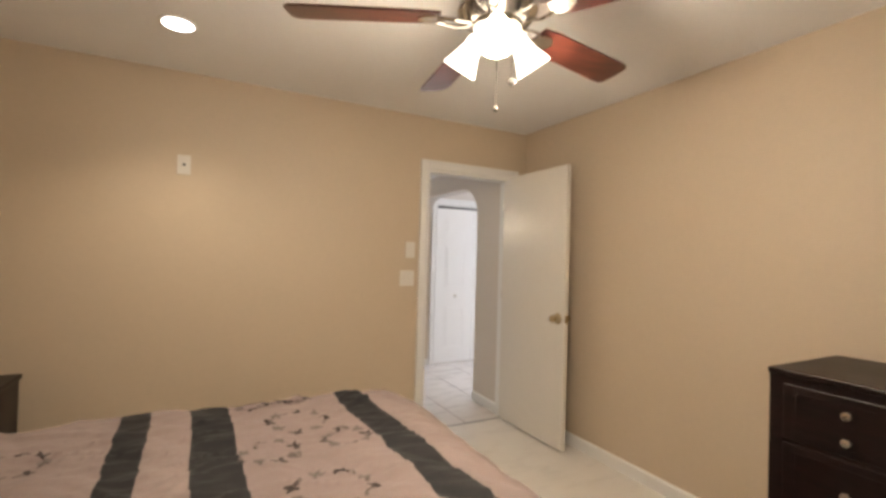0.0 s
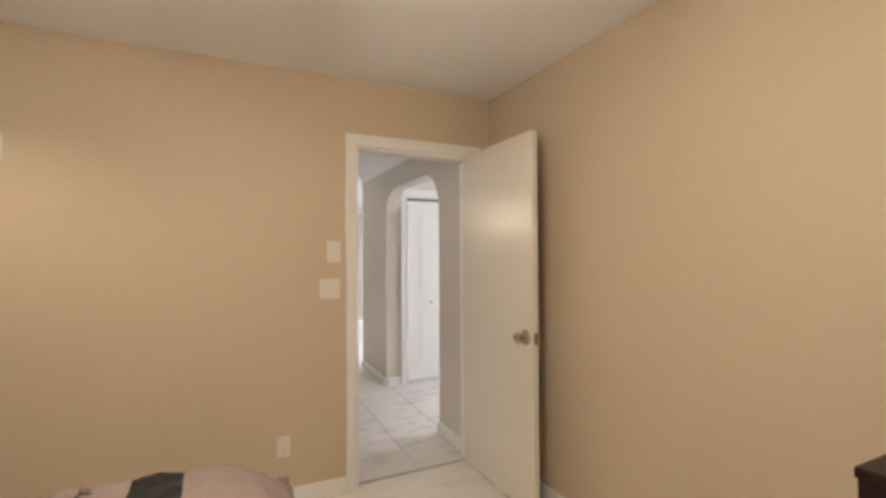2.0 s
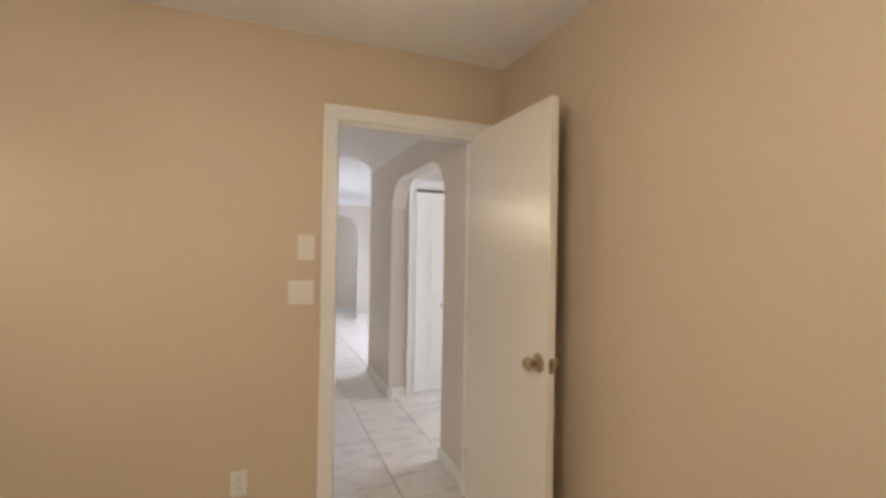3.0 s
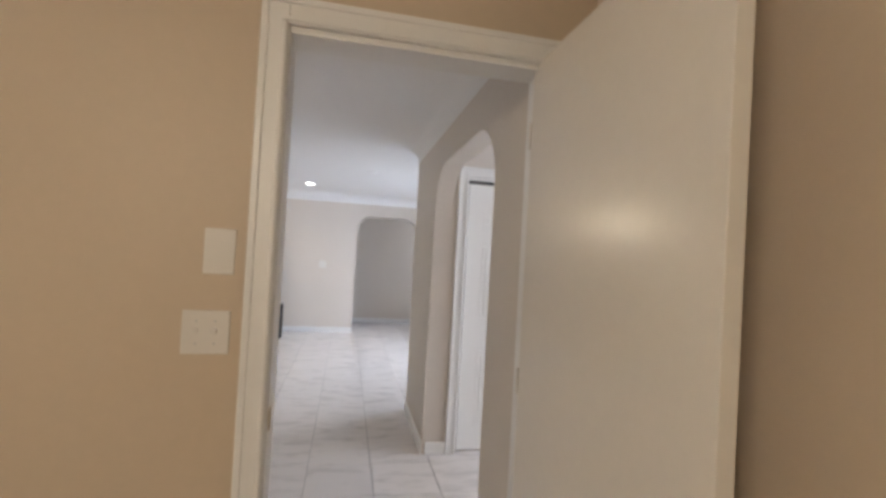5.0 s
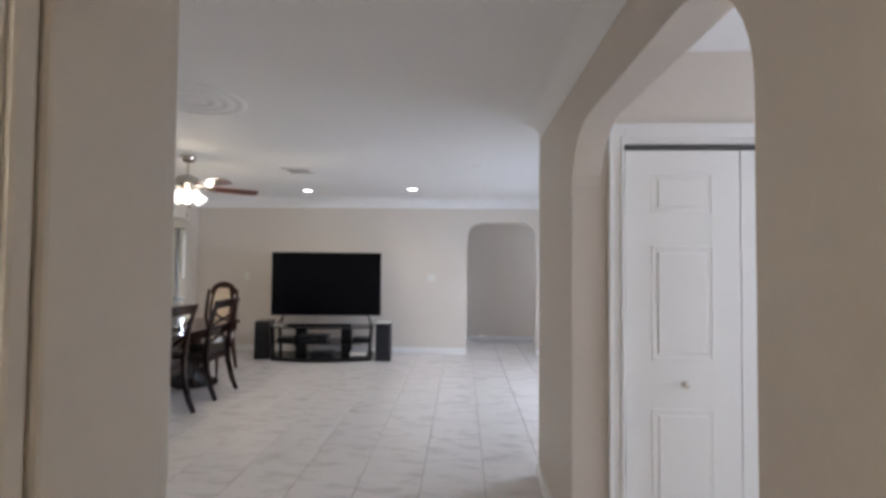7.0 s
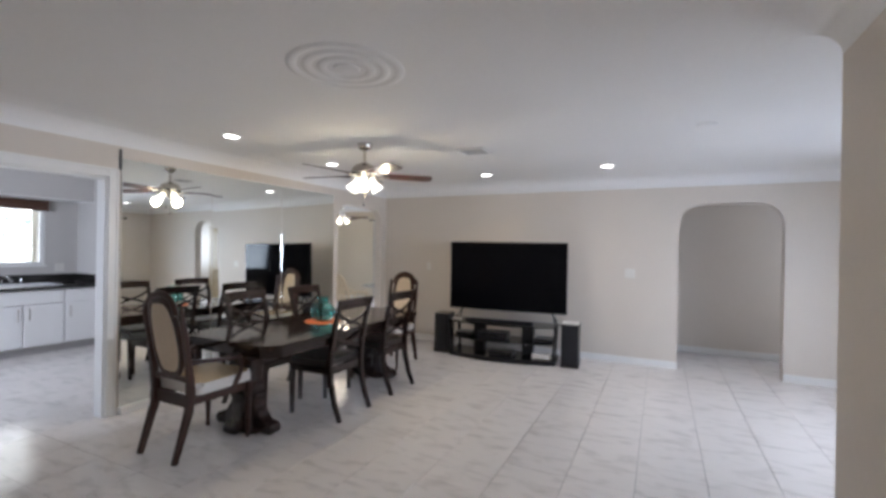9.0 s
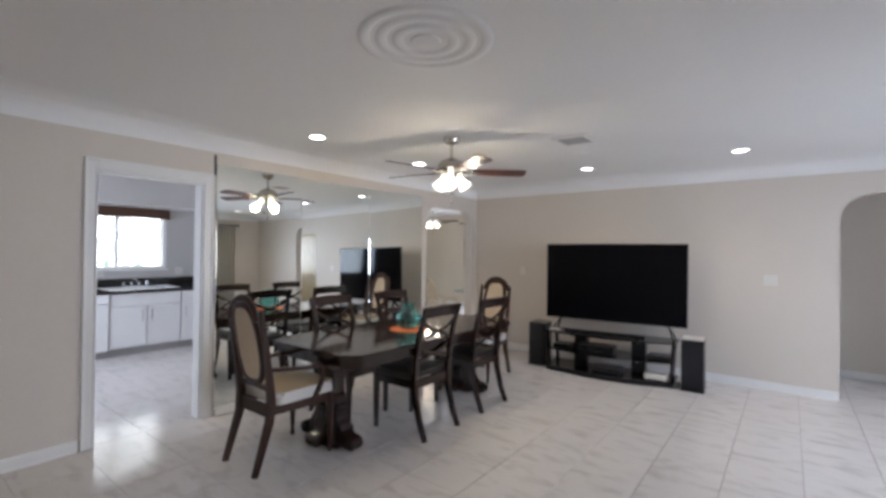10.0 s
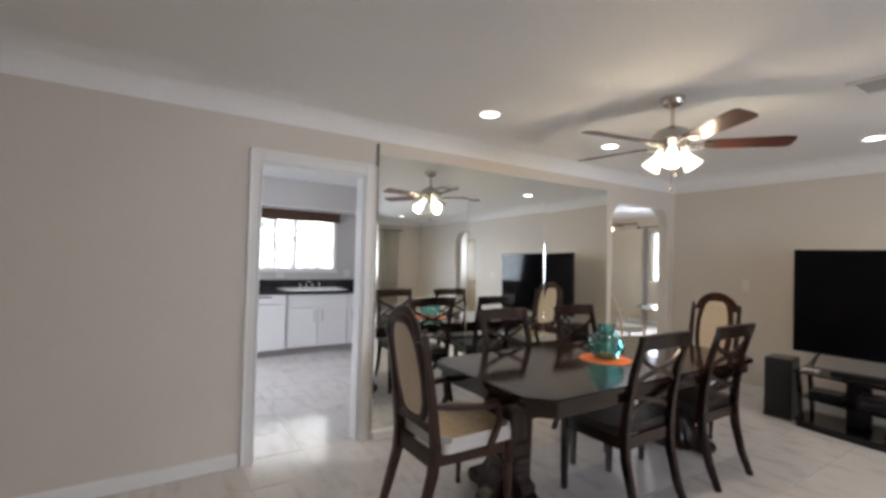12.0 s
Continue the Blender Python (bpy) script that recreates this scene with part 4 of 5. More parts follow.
# ---- dining set ----
def dining_table():
    t = thing("dining_table", "dark polished trestle dining table with clipped corners", "table", (-0.93, 7.22, 0))
    hw, hl, c = 0.50, 1.10, 0.11
    bm = bmesh.new()
    out = [(-hw, -hl + c), (-hw + c, -hl), (hw - c, -hl), (hw, -hl + c), (hw, hl - c), (hw - c, hl), (-hw + c, hl), (-hw, hl - c)]
    prism(bm, out, "z", 0.700, 0.735)
    bmesh.ops.bevel(bm, geom=[e for e in bm.edges if abs(e.verts[0].co.z - e.verts[1].co.z) < 1e-4], offset=0.006, segments=2, affect="EDGES")
    part("tabletop", bm, M_TABLE, t, "polished dark tabletop")
    bm = bmesh.new()
    k = 0.95
    prism(bm, [(x * k, y * 0.975) for x, y in out], "z", 0.635, 0.699)
    part("apron", bm, M_TABLE, t)
    for s in (-1, 1):
        y = 0.85 * s
        bm = bmesh.new()
        # trestle: a broad shaped post with a flared head and foot, built up of stacked sections
        secs = [(0.14, 0.09, 0.0), (0.145, 0.095, 0.03), (0.12, 0.078, 0.07), (0.112, 0.072, 0.14), (0.106, 0.066, 0.24), (0.104, 0.062, 0.34), (0.104, 0.062, 0.52), (0.112, 0.07, 0.57), (0.15, 0.09, 0.605), (0.16, 0.10, 0.635)]
        rings = []
        for rx, ry, z in secs:
            pts = rounded(-rx, rx, y - ry, y + ry, 0.028, 3)
            rings.append([bm.verts.new((px, py, z)) for px, py in pts])
        for a, b in zip(rings, rings[1:]):
            for i in range(len(a)):
                q = (i + 1) % len(a)
                bm.faces.new((a[i], a[q], b[q], b[i]))
        bm.faces.new(list(reversed(rings[0])))
        bm.faces.new(rings[-1])
        box(bm, -0.17, 0.17, y - 0.075, y + 0.075, 0.0, 0.05, 0.012)
        part("pedestal", bm, M_DARK, t, "carved trestle pedestal", True)
        for dx, dy, ln in ((1, 0, 0.275), (-1, 0, 0.275), (0, 1, 0.15), (0, -1, 0.15)):
            bm = bmesh.new()
            prof = ((0.03, 0.012), (0.95, 0.012), (1.06, 0.035), (1.06, 0.07), (0.95, 0.095), (0.80, 0.10), (0.68, 0.125), (0.60, 0.165), (0.52, 0.19), (0.47, 0.215), (0.50, 0.25), (0.49, 0.285), (0.45, 0.32), (0.42, 0.36), (0.36, 0.385), (0.03, 0.39))
            if dx:
                prism(bm, [(dx * u * ln, z) for u, z in prof], "y", y - 0.046, y + 0.046)
            else:
                prism(bm, [(y + dy * u * ln, z) for u, z in prof], "x", -0.046, 0.046)
            for u, z, r in ((0.97, 0.05, 0.046), (0.43, 0.285, 0.024)):
                lathe(bm, [(r * 0.5, -0.054), (r * 0.9, -0.049), (r, -0.04), (r, 0.04), (r * 0.9, 0.049), (r * 0.5, 0.054)], 14, (dx * u * ln, y + dy * u * ln, z), (Euler((radians(90), 0, 0)) if dx else Euler((0, radians(90), 0))).to_matrix())
            part("scrolled_foot", bm, M_DARK, t)


dining_table()


def x_chair(at, turn):
    """Side chair with a crossed back. Local: front towards +y, back legs at y = -0.22."""
    ob = thing("dining_chair", "dark wooden dining chair with double-cross back and black leather seat", "chair", at, turn, "cross-back chairs round the table")
    w = 0.225
    for sx in (-1, 1):
        bm = bmesh.new()
        x = sx * w * 0.93
        sweep(bm, [(x, -0.315, 0.0), (x, -0.26, 0.14), (x, -0.215, 0.32), (x, -0.205, 0.45), (x, -0.22, 0.60), (x, -0.255, 0.80), (x, -0.315, 1.0)], [(0.03, 0.034), (0.034, 0.04), (0.038, 0.046), (0.04, 0.05), (0.038, 0.044), (0.036, 0.036), (0.034, 0.03)])
        part("back_leg", bm, M_DARK, ob)
        bm = bmesh.new()
        sweep(bm, [(sx * w * 0.95, 0.20, 0.0), (sx * w * 0.95, 0.20, 0.25), (sx * w * 0.95, 0.20, 0.44)], [(0.03, 0.03), (0.038, 0.038), (0.045, 0.045)])
        part("front_leg", bm, M_DARK, ob)
        bm = bmesh.new()
        box(bm, sx * w * 0.95 - 0.011, sx * w * 0.95 + 0.011, -0.185, 0.18, 0.375, 0.445, 0.003)
        part("side_rail", bm, M_DARK, ob)
    bm = bmesh.new()
    box(bm, -w * 0.86, w * 0.86, 0.19, 0.212, 0.375, 0.445, 0.003)
    part("front_rail", bm, M_DARK, ob)
    bm = bmesh.new()
    box(bm, -w * 0.86, w * 0.86, -0.215, -0.195, 0.375, 0.445, 0.003)
    part("back_rail", bm, M_DARK, ob)
    bm = bmesh.new()
    prism(bm, rounded(-w - 0.005, w + 0.005, -0.19, 0.225, 0.03), "z", 0.446, 0.492)
    bmesh.ops.bevel(bm, geom=[e for e in bm.edges if e.verts[0].co.z > 0.49 and e.verts[1].co.z > 0.49], offset=0.018, segments=3, affect="EDGES")
    part("seat", bm, M_LEATHER, ob, "padded black leather seat", True)

    def by(z):
        return -0.205 - 0.11 * max(0, (z - 0.5) / 0.5) ** 1.5
    bm = bmesh.new()
    sweep(bm, [(u * w * 1.04, by(0.965) - 0.022 * (1 - u * u), 0.965 + 0.008 * (1 - u * u)) for u in (-1, -0.6, -0.2, 0.2, 0.6, 1)], (0.085, 0.024), (0, -0.25, 1))
    part("top_rail", bm, M_DARK, ob)
    for zc, hz in ((0.80, 0.088), (0.625, 0.078)):
        for sx in (-1, 1):
            bm = bmesh.new()
            pts = [(sx * u * w * 0.88, by(zc + hz * u) - 0.012 * (1 - u * u) + 0.004 * sx, zc + hz * (0.55 * u + 0.45 * u ** 3)) for u in (-1, -0.66, -0.33, 0, 0.33, 0.66, 1)]
            sweep(bm, pts, (0.026, 0.014), (0, -0.2, 1))
            part("cross_slat", bm, M_DARK, ob)
    return ob


first_chair = x_chair((-0.665, 6.995, 0), 90)
for at, turn in (((-0.665, 7.785, 0), 90), ((-1.26, 6.87, 0), -90), ((-1.26, 7.66, 0), -90)):
    copy_thing(first_chair, pose(*at, 0, 0, turn))


def host_chair(at, turn):
    """High-backed chair with an oval brocade panel and arms. Local: front towards +y."""
    ob = thing("armchair", "carved walnut armchair with oval brocade back and plastic-covered seat", "armchair", at, turn, "armchairs at the ends of the table")
    w = 0.215
    for sx in (-1, 1):
        x = sx * 0.185
        bm = bmesh.new()
        sweep(bm, [(x, -0.33, 0.0), (x, -0.285, 0.15), (x, -0.235, 0.32), (x * 1.02, -0.225, 0.45), (x * 1.05, -0.245, 0.62), (x * 1.06, -0.275, 0.82), (x * 1.06, -0.305, 0.995)], [(0.03, 0.034), (0.034, 0.042), (0.04, 0.05), (0.042, 0.052), (0.036, 0.04), (0.032, 0.034), (0.026, 0.026)])
        part("back_leg", bm, M_CHAIRA, ob)
        bm = bmesh.new()
        lathe(bm, [(0.004, 0.985), (0.016, 0.995), (0.018, 1.01), (0.009, 1.022), (0.013, 1.032), (0.002, 1.045)], 12, (x * 1.06, -0.305, 0))
        part("finial", bm, M_CHAIRA, ob, smooth=True)
        bm = bmesh.new()
        xf = sx * 0.225
        lathe(bm, [(0.014, 0), (0.017, 0.02), (0.013, 0.04), (0.02, 0.16), (0.024, 0.28), (0.017, 0.30), (0.026, 0.315), (0.026, 0.33)], 14, (xf, 0.215, 0))
        box(bm, xf - 0.024, xf + 0.024, 0.191, 0.239, 0.33, 0.425, 0.003)
        part("front_leg", bm, M_CHAIRA, ob, "turned front leg", True)
        bm = bmesh.new()
        sweep(bm, [(sx * 0.19, -0.21, 0.395), (sx * 0.218, 0.2, 0.395)], (0.022, 0.07), (1, 0, 0))
        part("side_rail", bm, M_CHAIRA, ob)
        bm = bmesh.new()
        sweep(bm, [(sx * 0.195, -0.25, 0.66), (sx * 0.225, -0.12, 0.648), (sx * 0.25, 0.02, 0.635), (sx * 0.25, 0.12, 0.645), (sx * 0.248, 0.17, 0.632)], [(0.03, 0.026), (0.036, 0.026), (0.042, 0.026), (0.05, 0.028), (0.04, 0.03)])
        arm = part("arm", bm, M_CHAIRA, ob)
        bm = bmesh.new()
        sweep(bm, [(sx * 0.232, 0.07, 0.41), (sx * 0.245, 0.10, 0.47), (sx * 0.25, 0.13, 0.54), (sx * 0.25, 0.12, 0.625)], [(0.028, 0.034), (0.028, 0.032), (0.026, 0.028), (0.03, 0.03)])
        part("arm_post", bm, M_CHAIRA, arm)
    bm = bmesh.new()
    box(bm, -0.2, 0.2, 0.205, 0.228, 0.355, 0.425, 0.003)
    part("front_rail", bm, M_CHAIRA, ob)
    bm = bmesh.new()
    box(bm, -0.165, 0.165, -0.235, -0.213, 0.34, 0.425, 0.003)
    part("back_rail", bm, M_CHAIRA, ob)
    bm = bmesh.new()
    prism(bm, rounded(-0.235, 0.235, -0.2, 0.25, 0.04), "z", 0.427, 0.502)
    bmesh.ops.bevel(bm, geom=[e for e in bm.edges if e.verts[0].co.z > 0.50 and e.verts[1].co.z > 0.50], offset=0.024, segments=3, affect="EDGES")
    for f in bm.faces:
        f.material_index = 0 if f.calc_center_median().z > 0.5019 else 1
    part("seat", bm, [M_SEATA, M_PLASTIC], ob, "gold brocade seat under clear plastic", True)

    def by(z):
        return -0.232 - 0.095 * max(0, (z - 0.5) / 0.55) ** 1.4

    def oval(a, rx, z0, z1):
        """A tall arch-headed oval: straight sides, round top, gently round bottom."""
        c, s = math.cos(a), math.sin(a)
        zc = (z0 + z1) / 2
        hz = (z1 - z0) / 2
        x = rx * math.copysign(abs(c) ** 0.55, c)
        return x, zc + hz * math.copysign(abs(s) ** (0.9 if s > 0 else 0.8), s)
    n = 36
    bm = bmesh.new()
    sweep(bm, [(x, by(z), z) for x, z in (oval(2 * math.pi * k / n, 0.135, 0.56, 1.07) for k in range(n))], (0.036, 0.052), (0, 1, 0), 8, True)
    part("back_frame", bm, M_CHAIRA, ob, "oval carved frame", True)
    bm = bmesh.new()
    for sy in (-0.012, 0.012):
        bm.faces.new([bm.verts.new((x, by(z) + sy, z)) for x, z in (oval(2 * math.pi * k / n, 0.128, 0.567, 1.063) for k in range(n))])
    part("back_panel", bm, M_CANE, ob, "cream brocade back panel")
    bm = bmesh.new()
    sweep(bm, [(u * 0.165, by(1.03) - 0.002, 0.975 + 0.14 * max(0, 1 - abs(u) ** 2.2) ** 0.62) for u in (-1, -0.93, -0.82, -0.66, -0.45, -0.2, 0, 0.2, 0.45, 0.66, 0.82, 0.93, 1)], (0.034, 0.05), (0, 1, 0), 8)
    part("crest_rail", bm, M_CHAIRA, ob, "arched crest rail", True)
    bm = bmesh.new()
    sweep(bm, [(-0.185, by(0.53), 0.53), (0, by(0.53) - 0.004, 0.54), (0.185, by(0.53), 0.53)], (0.022, 0.035), (0, 1, 0))
    part("lower_rail", bm, M_CHAIRA, ob)
    return ob


ac = host_chair((-1.02, 6.04, 0), 0)
copy_thing(ac, pose(-1.03, 8.62, 0, 0, 0, 180))


def vase_and_mat():
    m = thing("placemat", "round orange woven placemat on the table", "placemat", (-0.90, 7.20, 0.7355))
    bm = bmesh.new()
    lathe(bm, [(0.165, 0.0), (0.168, 0.002), (0.165, 0.004), (0.01, 0.005)], 40)
    part("mat", bm, M_MAT, m, smooth=True)
    v = thing("vase", "round teal glass vase with a short neck", "vase", (-0.90, 7.20, 0.741))
    bm = bmesh.new()
    prof = [(0.05, 0.0), (0.085, 0.015), (0.113, 0.055), (0.118, 0.09), (0.105, 0.13), (0.07, 0.165), (0.05, 0.18), (0.05, 0.205), (0.058, 0.222), (0.06, 0.228),
            (0.054, 0.228), (0.045, 0.205), (0.045, 0.182), (0.065, 0.162), (0.099, 0.13), (0.112, 0.09), (0.107, 0.057), (0.08, 0.02), (0.02, 0.008)]
    lathe(bm, prof, 40)
    part("body", bm, M_VASE, v, smooth=True)
    for r, z in ((0.052, 0.186), (0.0535, 0.198)):
        bm = bmesh.new()
        sweep(bm, [(r * math.cos(2 * math.pi * k / 28), r * math.sin(2 * math.pi * k / 28), z) for k in range(28)], (0.006, 0.006), (0, 0, 1), 6, True)
        part("neck_ring", bm, M_VASE, v, smooth=True)


vase_and_mat()


# ---- television corner ----
def television():
    t = thing("television", "large flat black television, switched off", "television", (0.113, 9.72, 0.53), 4.1)
    bm = bmesh.new()
    box(bm, -0.81, 0.81, -0.012, 0.028, 0.085, 1.022, 0.006)
    box(bm, -0.45, 0.45, 0.028, 0.055, 0.12, 0.6, 0.01)
    part("casing", bm, M_BLACK, t)
    bm = bmesh.new()
    box(bm, -0.798, 0.798, -0.0155, -0.0122, 0.105, 1.01)
    part("screen", bm, M_SCREEN, t, "glossy black screen")
    for sx in (-1, 1):
        bm = bmesh.new()
        sweep(bm, [(sx * 0.60, 0.01, 0.10), (sx * 0.64, -0.02, 0.05), (sx * 0.68, -0.12, -0.040)], (0.03, 0.014), (0, 1, 0))
        sweep(bm, [(sx * 0.60, 0.01, 0.10), (sx * 0.64, 0.03, 0.05), (sx * 0.68, 0.09, -0.040)], (0.03, 0.014), (0, 1, 0))
        part("foot", bm, M_BLACK, t)


def tv_stand():
    s = thing("tv_stand", "black glass television stand with open shelves", "tv stand", (0.115, 9.62, 0), 4.1)

    def curved(bm, hw, front, back, z0, z1):
        pts = [(-hw, back), (-hw, front * 0.55)] + [(-hw + 2 * hw * k / 12, -(abs(front) * (0.55 + 0.45 * math.sin(math.pi * k / 12)))) for k in range(1, 12)] + [(hw, front * 0.55), (hw, back)]
        prism(bm, pts, "z", z0, z1)
    for nm, hw, z0, z1 in (("bottom_shelf", 0.72, 0.045, 0.065), ("middle_shelf", 0.68, 0.255, 0.263), ("top_shelf", 0.735, 0.465, 0.477)):
        bm = bmesh.new()
        curved(bm, hw, -0.30, 0.2, z0, z1)
        part(nm, bm, M_BGLASS, s, "black glass shelf")
    bm = bmesh.new()
    curved(bm, 0.71, -0.29, 0.19, 0.0, 0.043)
    part("plinth", bm, M_BLACK, s)
    for x in (-0.33, 0.33):
        bm = bmesh.new()
        box(bm, x - 0.075, x + 0.075, -0.02, 0.10, 0.066, 0.464, 0.01)
        part("column", bm, M_BLACK, s)
    for x, y in ((-0.69, -0.13), (0.69, -0.13), (-0.68, 0.16), (0.68, 0.16)):
        bm = bmesh.new()
        sweep(bm, [(x * 0.985, y, 0.066), (x * 1.0, y, 0.28), (x * 1.02, y, 0.464)], (0.03, 0.05))
        part("post", bm, M_BGLASS, s)
    for x in (-0.36, 0.0, 0.36):
        for z in (0.461, 0.251):
            bm = bmesh.new()
            lathe(bm, [(0.012, -0.006), (0.014, 0.0), (0.012, 0.004)], 12, (x, -0.24, z))
            part("shelf_clip", bm, M_CHROME, s, "chrome shelf clip")

    def on(name, label, cat, x, y, z, dx, dy, dz, material, front=None):
        m = s.matrix_world @ Matrix.Translation((x, y, z))
        o = thing(name, label, cat)
        o.matrix_world = m
        bm = bmesh.new()
        box(bm, -dx / 2, dx / 2, -dy / 2, dy / 2, 0.008, dz, 0.004)
        for fx in (-1, 1):
            for fy in (-1, 1):
                box(bm, fx * dx * 0.4 - 0.01, fx * dx * 0.4 + 0.01, fy * dy * 0.38 - 0.01, fy * dy * 0.38 + 0.01, 0, 0.0085)
        part("case", bm, material, o)
        if front:
            bm = bmesh.new()
            box(bm, -dx * 0.44, dx * 0.2, -dy / 2 - 0.003, -dy / 2 + 0.001, dz * 0.45, dz * 0.75)
            part("display", bm, M_BGLASS, o)
            for kx in (0.28, 0.38):
                bm = bmesh.new()
                lathe(bm, [(dz * 0.16, 0), (dz * 0.15, 0.012)], 14, (dx * kx, -dy / 2, dz * 0.6), Euler((radians(90), 0, 0)).to_matrix())
                part("dial", bm, M_BLACK, o)
        return o
    on("av_receiver", "black audio receiver on the glass shelf", "receiver", -0.10, -0.13, 0.263, 0.40, 0.20, 0.11, M_BLACK, True)
    on("disc_player", "slim black disc player on the shelf", "disc player", -0.52, -0.03, 0.263, 0.22, 0.22, 0.06, M_BLACK, True)
    on("game_console", "black console box on the bottom shelf", "console", 0.02, -0.14, 0.065, 0.32, 0.20, 0.07, M_BLACK, True)
    on("cable_box", "black cable box on the shelf", "cable box", 0.56, -0.02, 0.263, 0.24, 0.2, 0.055, M_BLACK, True)
    on("router", "white router box on the bottom shelf", "router", 0.53, -0.12, 0.065, 0.22, 0.14, 0.065, M_PLATE)
    on("soundbar", "slim dark soundbar in front of the television", "soundbar", -0.02, -0.17, 0.477, 0.9, 0.07, 0.055, M_BLACK)
    on("remote_tray", "small white box on the glass top", "box", -0.63, -0.08, 0.477, 0.12, 0.09, 0.022, M_PLATE)


def speaker(at, turn, top=M_BGLASS):
    o = thing("loudspeaker", "black floor loudspeaker with cloth grille", "loudspeaker", at, turn, "loudspeakers beside the stand")
    bm = bmesh.new()
    box(bm, -0.105, 0.105, 0.0, 0.28, 0.02, 0.535, 0.006)
    part("cabinet", bm, M_BLACK, o)
    bm = bmesh.new()
    box(bm, -0.095, 0.095, -0.014, -0.0005, 0.05, 0.525, 0.005)
    part("grille", bm, M_CLOTH, o, "black cloth grille")
    bm = bmesh.new()
    box(bm, -0.11, 0.11, -0.006, 0.285, 0.0, 0.02, 0.004)
    part("plinth", bm, M_BLACK, o)
    bm = bmesh.new()
    box(bm, -0.102, 0.102, 0.004, 0.276, 0.536, 0.542, 0.002)
    part("top_plate", bm, top, o)
    return o


tv_stand()
television()
speaker((-0.755, 9.50, 0), 6)
# pale top: the light reflected off this speaker is put into its colour
speaker((1.01, 9.50, 0), 4, M_PLATE)


# ---- windows and curtains ----
def window(name, axis, a, u0, u1, z0, z1, mullions, label, depth=0.06):
    """A white framed window in a wall; mullions: places along it."""
    o = thing(name, label, "window", kind="structure")

    def bar(nm, p0, p1, q0, q1, parent=o, d0=0.0, d1=depth, material=M_WHITE):
        bm = bmesh.new()
        (box(bm, a + d0, a + d1, p0, p1, q0, q1, 0.003) if axis == "x" else box(bm, p0, p1, a + d0, a + d1, q0, q1, 0.003))
        return part(nm, bm, material, parent)
    f = 0.04
    fr = bar("window_frame", u0, u0 + f, z0, z1)
    bar("window_frame", u1 - f, u1, z0, z1)
    bar("window_frame", u0 + f, u1 - f, z0, z0 + f)
    bar("window_frame", u0 + f, u1 - f, z1 - f, z1)
    edges = [u0 + f, *mullions, u1 - f]
    for m in mullions:
        bar("mullion", m - 0.018, m + 0.018, z0 + f, z1 - f, o, 0.005, depth - 0.005)
    for p, q in zip(edges, edges[1:]):
        pane = bar("pane", p + 0.018, q - 0.018, z0 + f, z1 - f, o, depth / 2, depth / 2 + 0.004, M_PANE)
        pane.visible_shadow = False
    return o


def sill(axis, a, u0, u1, z, out):
    bm = bmesh.new()
    lo, hi = sorted((a, a + out))
    (box(bm, lo, hi, u0, u1, z - 0.025, z, 0.004) if axis == "x" else box(bm, u0, u1, lo, hi, z - 0.025, z, 0.004))
    whole("window_sill", bm, M_WHITE, "white painted window sill", "window sill", "structure")


window("window_kitchen", "x", -6.04, 5.6, 7.12, 1.12, 1.98, (6.17, 6.47), "white sliding kitchen window")
sill("x", -5.95, 5.58, 7.14, 1.12, 0.025)
window("window_living", "x", XE + 0.05, 6.65, 9.05, 0.92, 2.02, (7.45, 8.25), "wide white living room window")
sill("x", XE, 6.62, 9.08, 0.92, -0.04)
# added out of view, only as an opening for the kitchen fill
window("added_window_kitchen_south", "y", 3.32, -4.5, -3.3, 1.0, 2.0, (-3.9,), "white kitchen side window, unseen, added for fill light")
window("window_nook", "y", 14.18, -4.96, -3.4, 0.95, 2.1, (-4.13,), "white breakfast room window")
window("window_bedroom", "y", YBS - 0.08, 0.6, 1.8, 1.0, 2.0, (1.2,), "white bedroom window")
# added where no window is known, to go with the passage fill
window("added_window_passage", "x", XE + 0.03, 10.4, 11.2, 1.0, 2.0, (10.8,), "white passage window, unseen, added for fill light")
# added with the corridor fill lamp; no source is known here
window("added_window_corridor", "x", 6.12, 3.9, 5.0, 0.9, 2.0, (4.45,), "white corridor window, unseen, added for fill light")


def curtain(name, axis, a, u0, u1, z0, z1, folds, material, label):
    bm = bmesh.new()
    n = folds * 8
    rows = []
    for z in (z0, z0 + 0.3 * (z1 - z0), z0 + 0.7 * (z1 - z0), z1):
        row = []
        for k in range(n + 1):
            u = u0 + (u1 - u0) * k / n
            d = 0.028 * math.sin(2 * math.pi * folds * k / n + 0.8 * math.sin(z * 2)) + 0.008 * math.sin(k * 0.9 + z * 3)
            row.append(bm.verts.new((a + d, u, z) if axis == "x" else (u, a + d, z)))
        rows.append(row)
    for r0, r1 in zip(rows, rows[1:]):
        for k in range(n):
            bm.faces.new((r0[k], r0[k + 1], r1[k + 1], r1[k]))
    bmesh.ops.solidify(bm, geom=bm.faces[:], thickness=0.004)
    return whole(name, bm, material, label, "curtain", smooth=True)


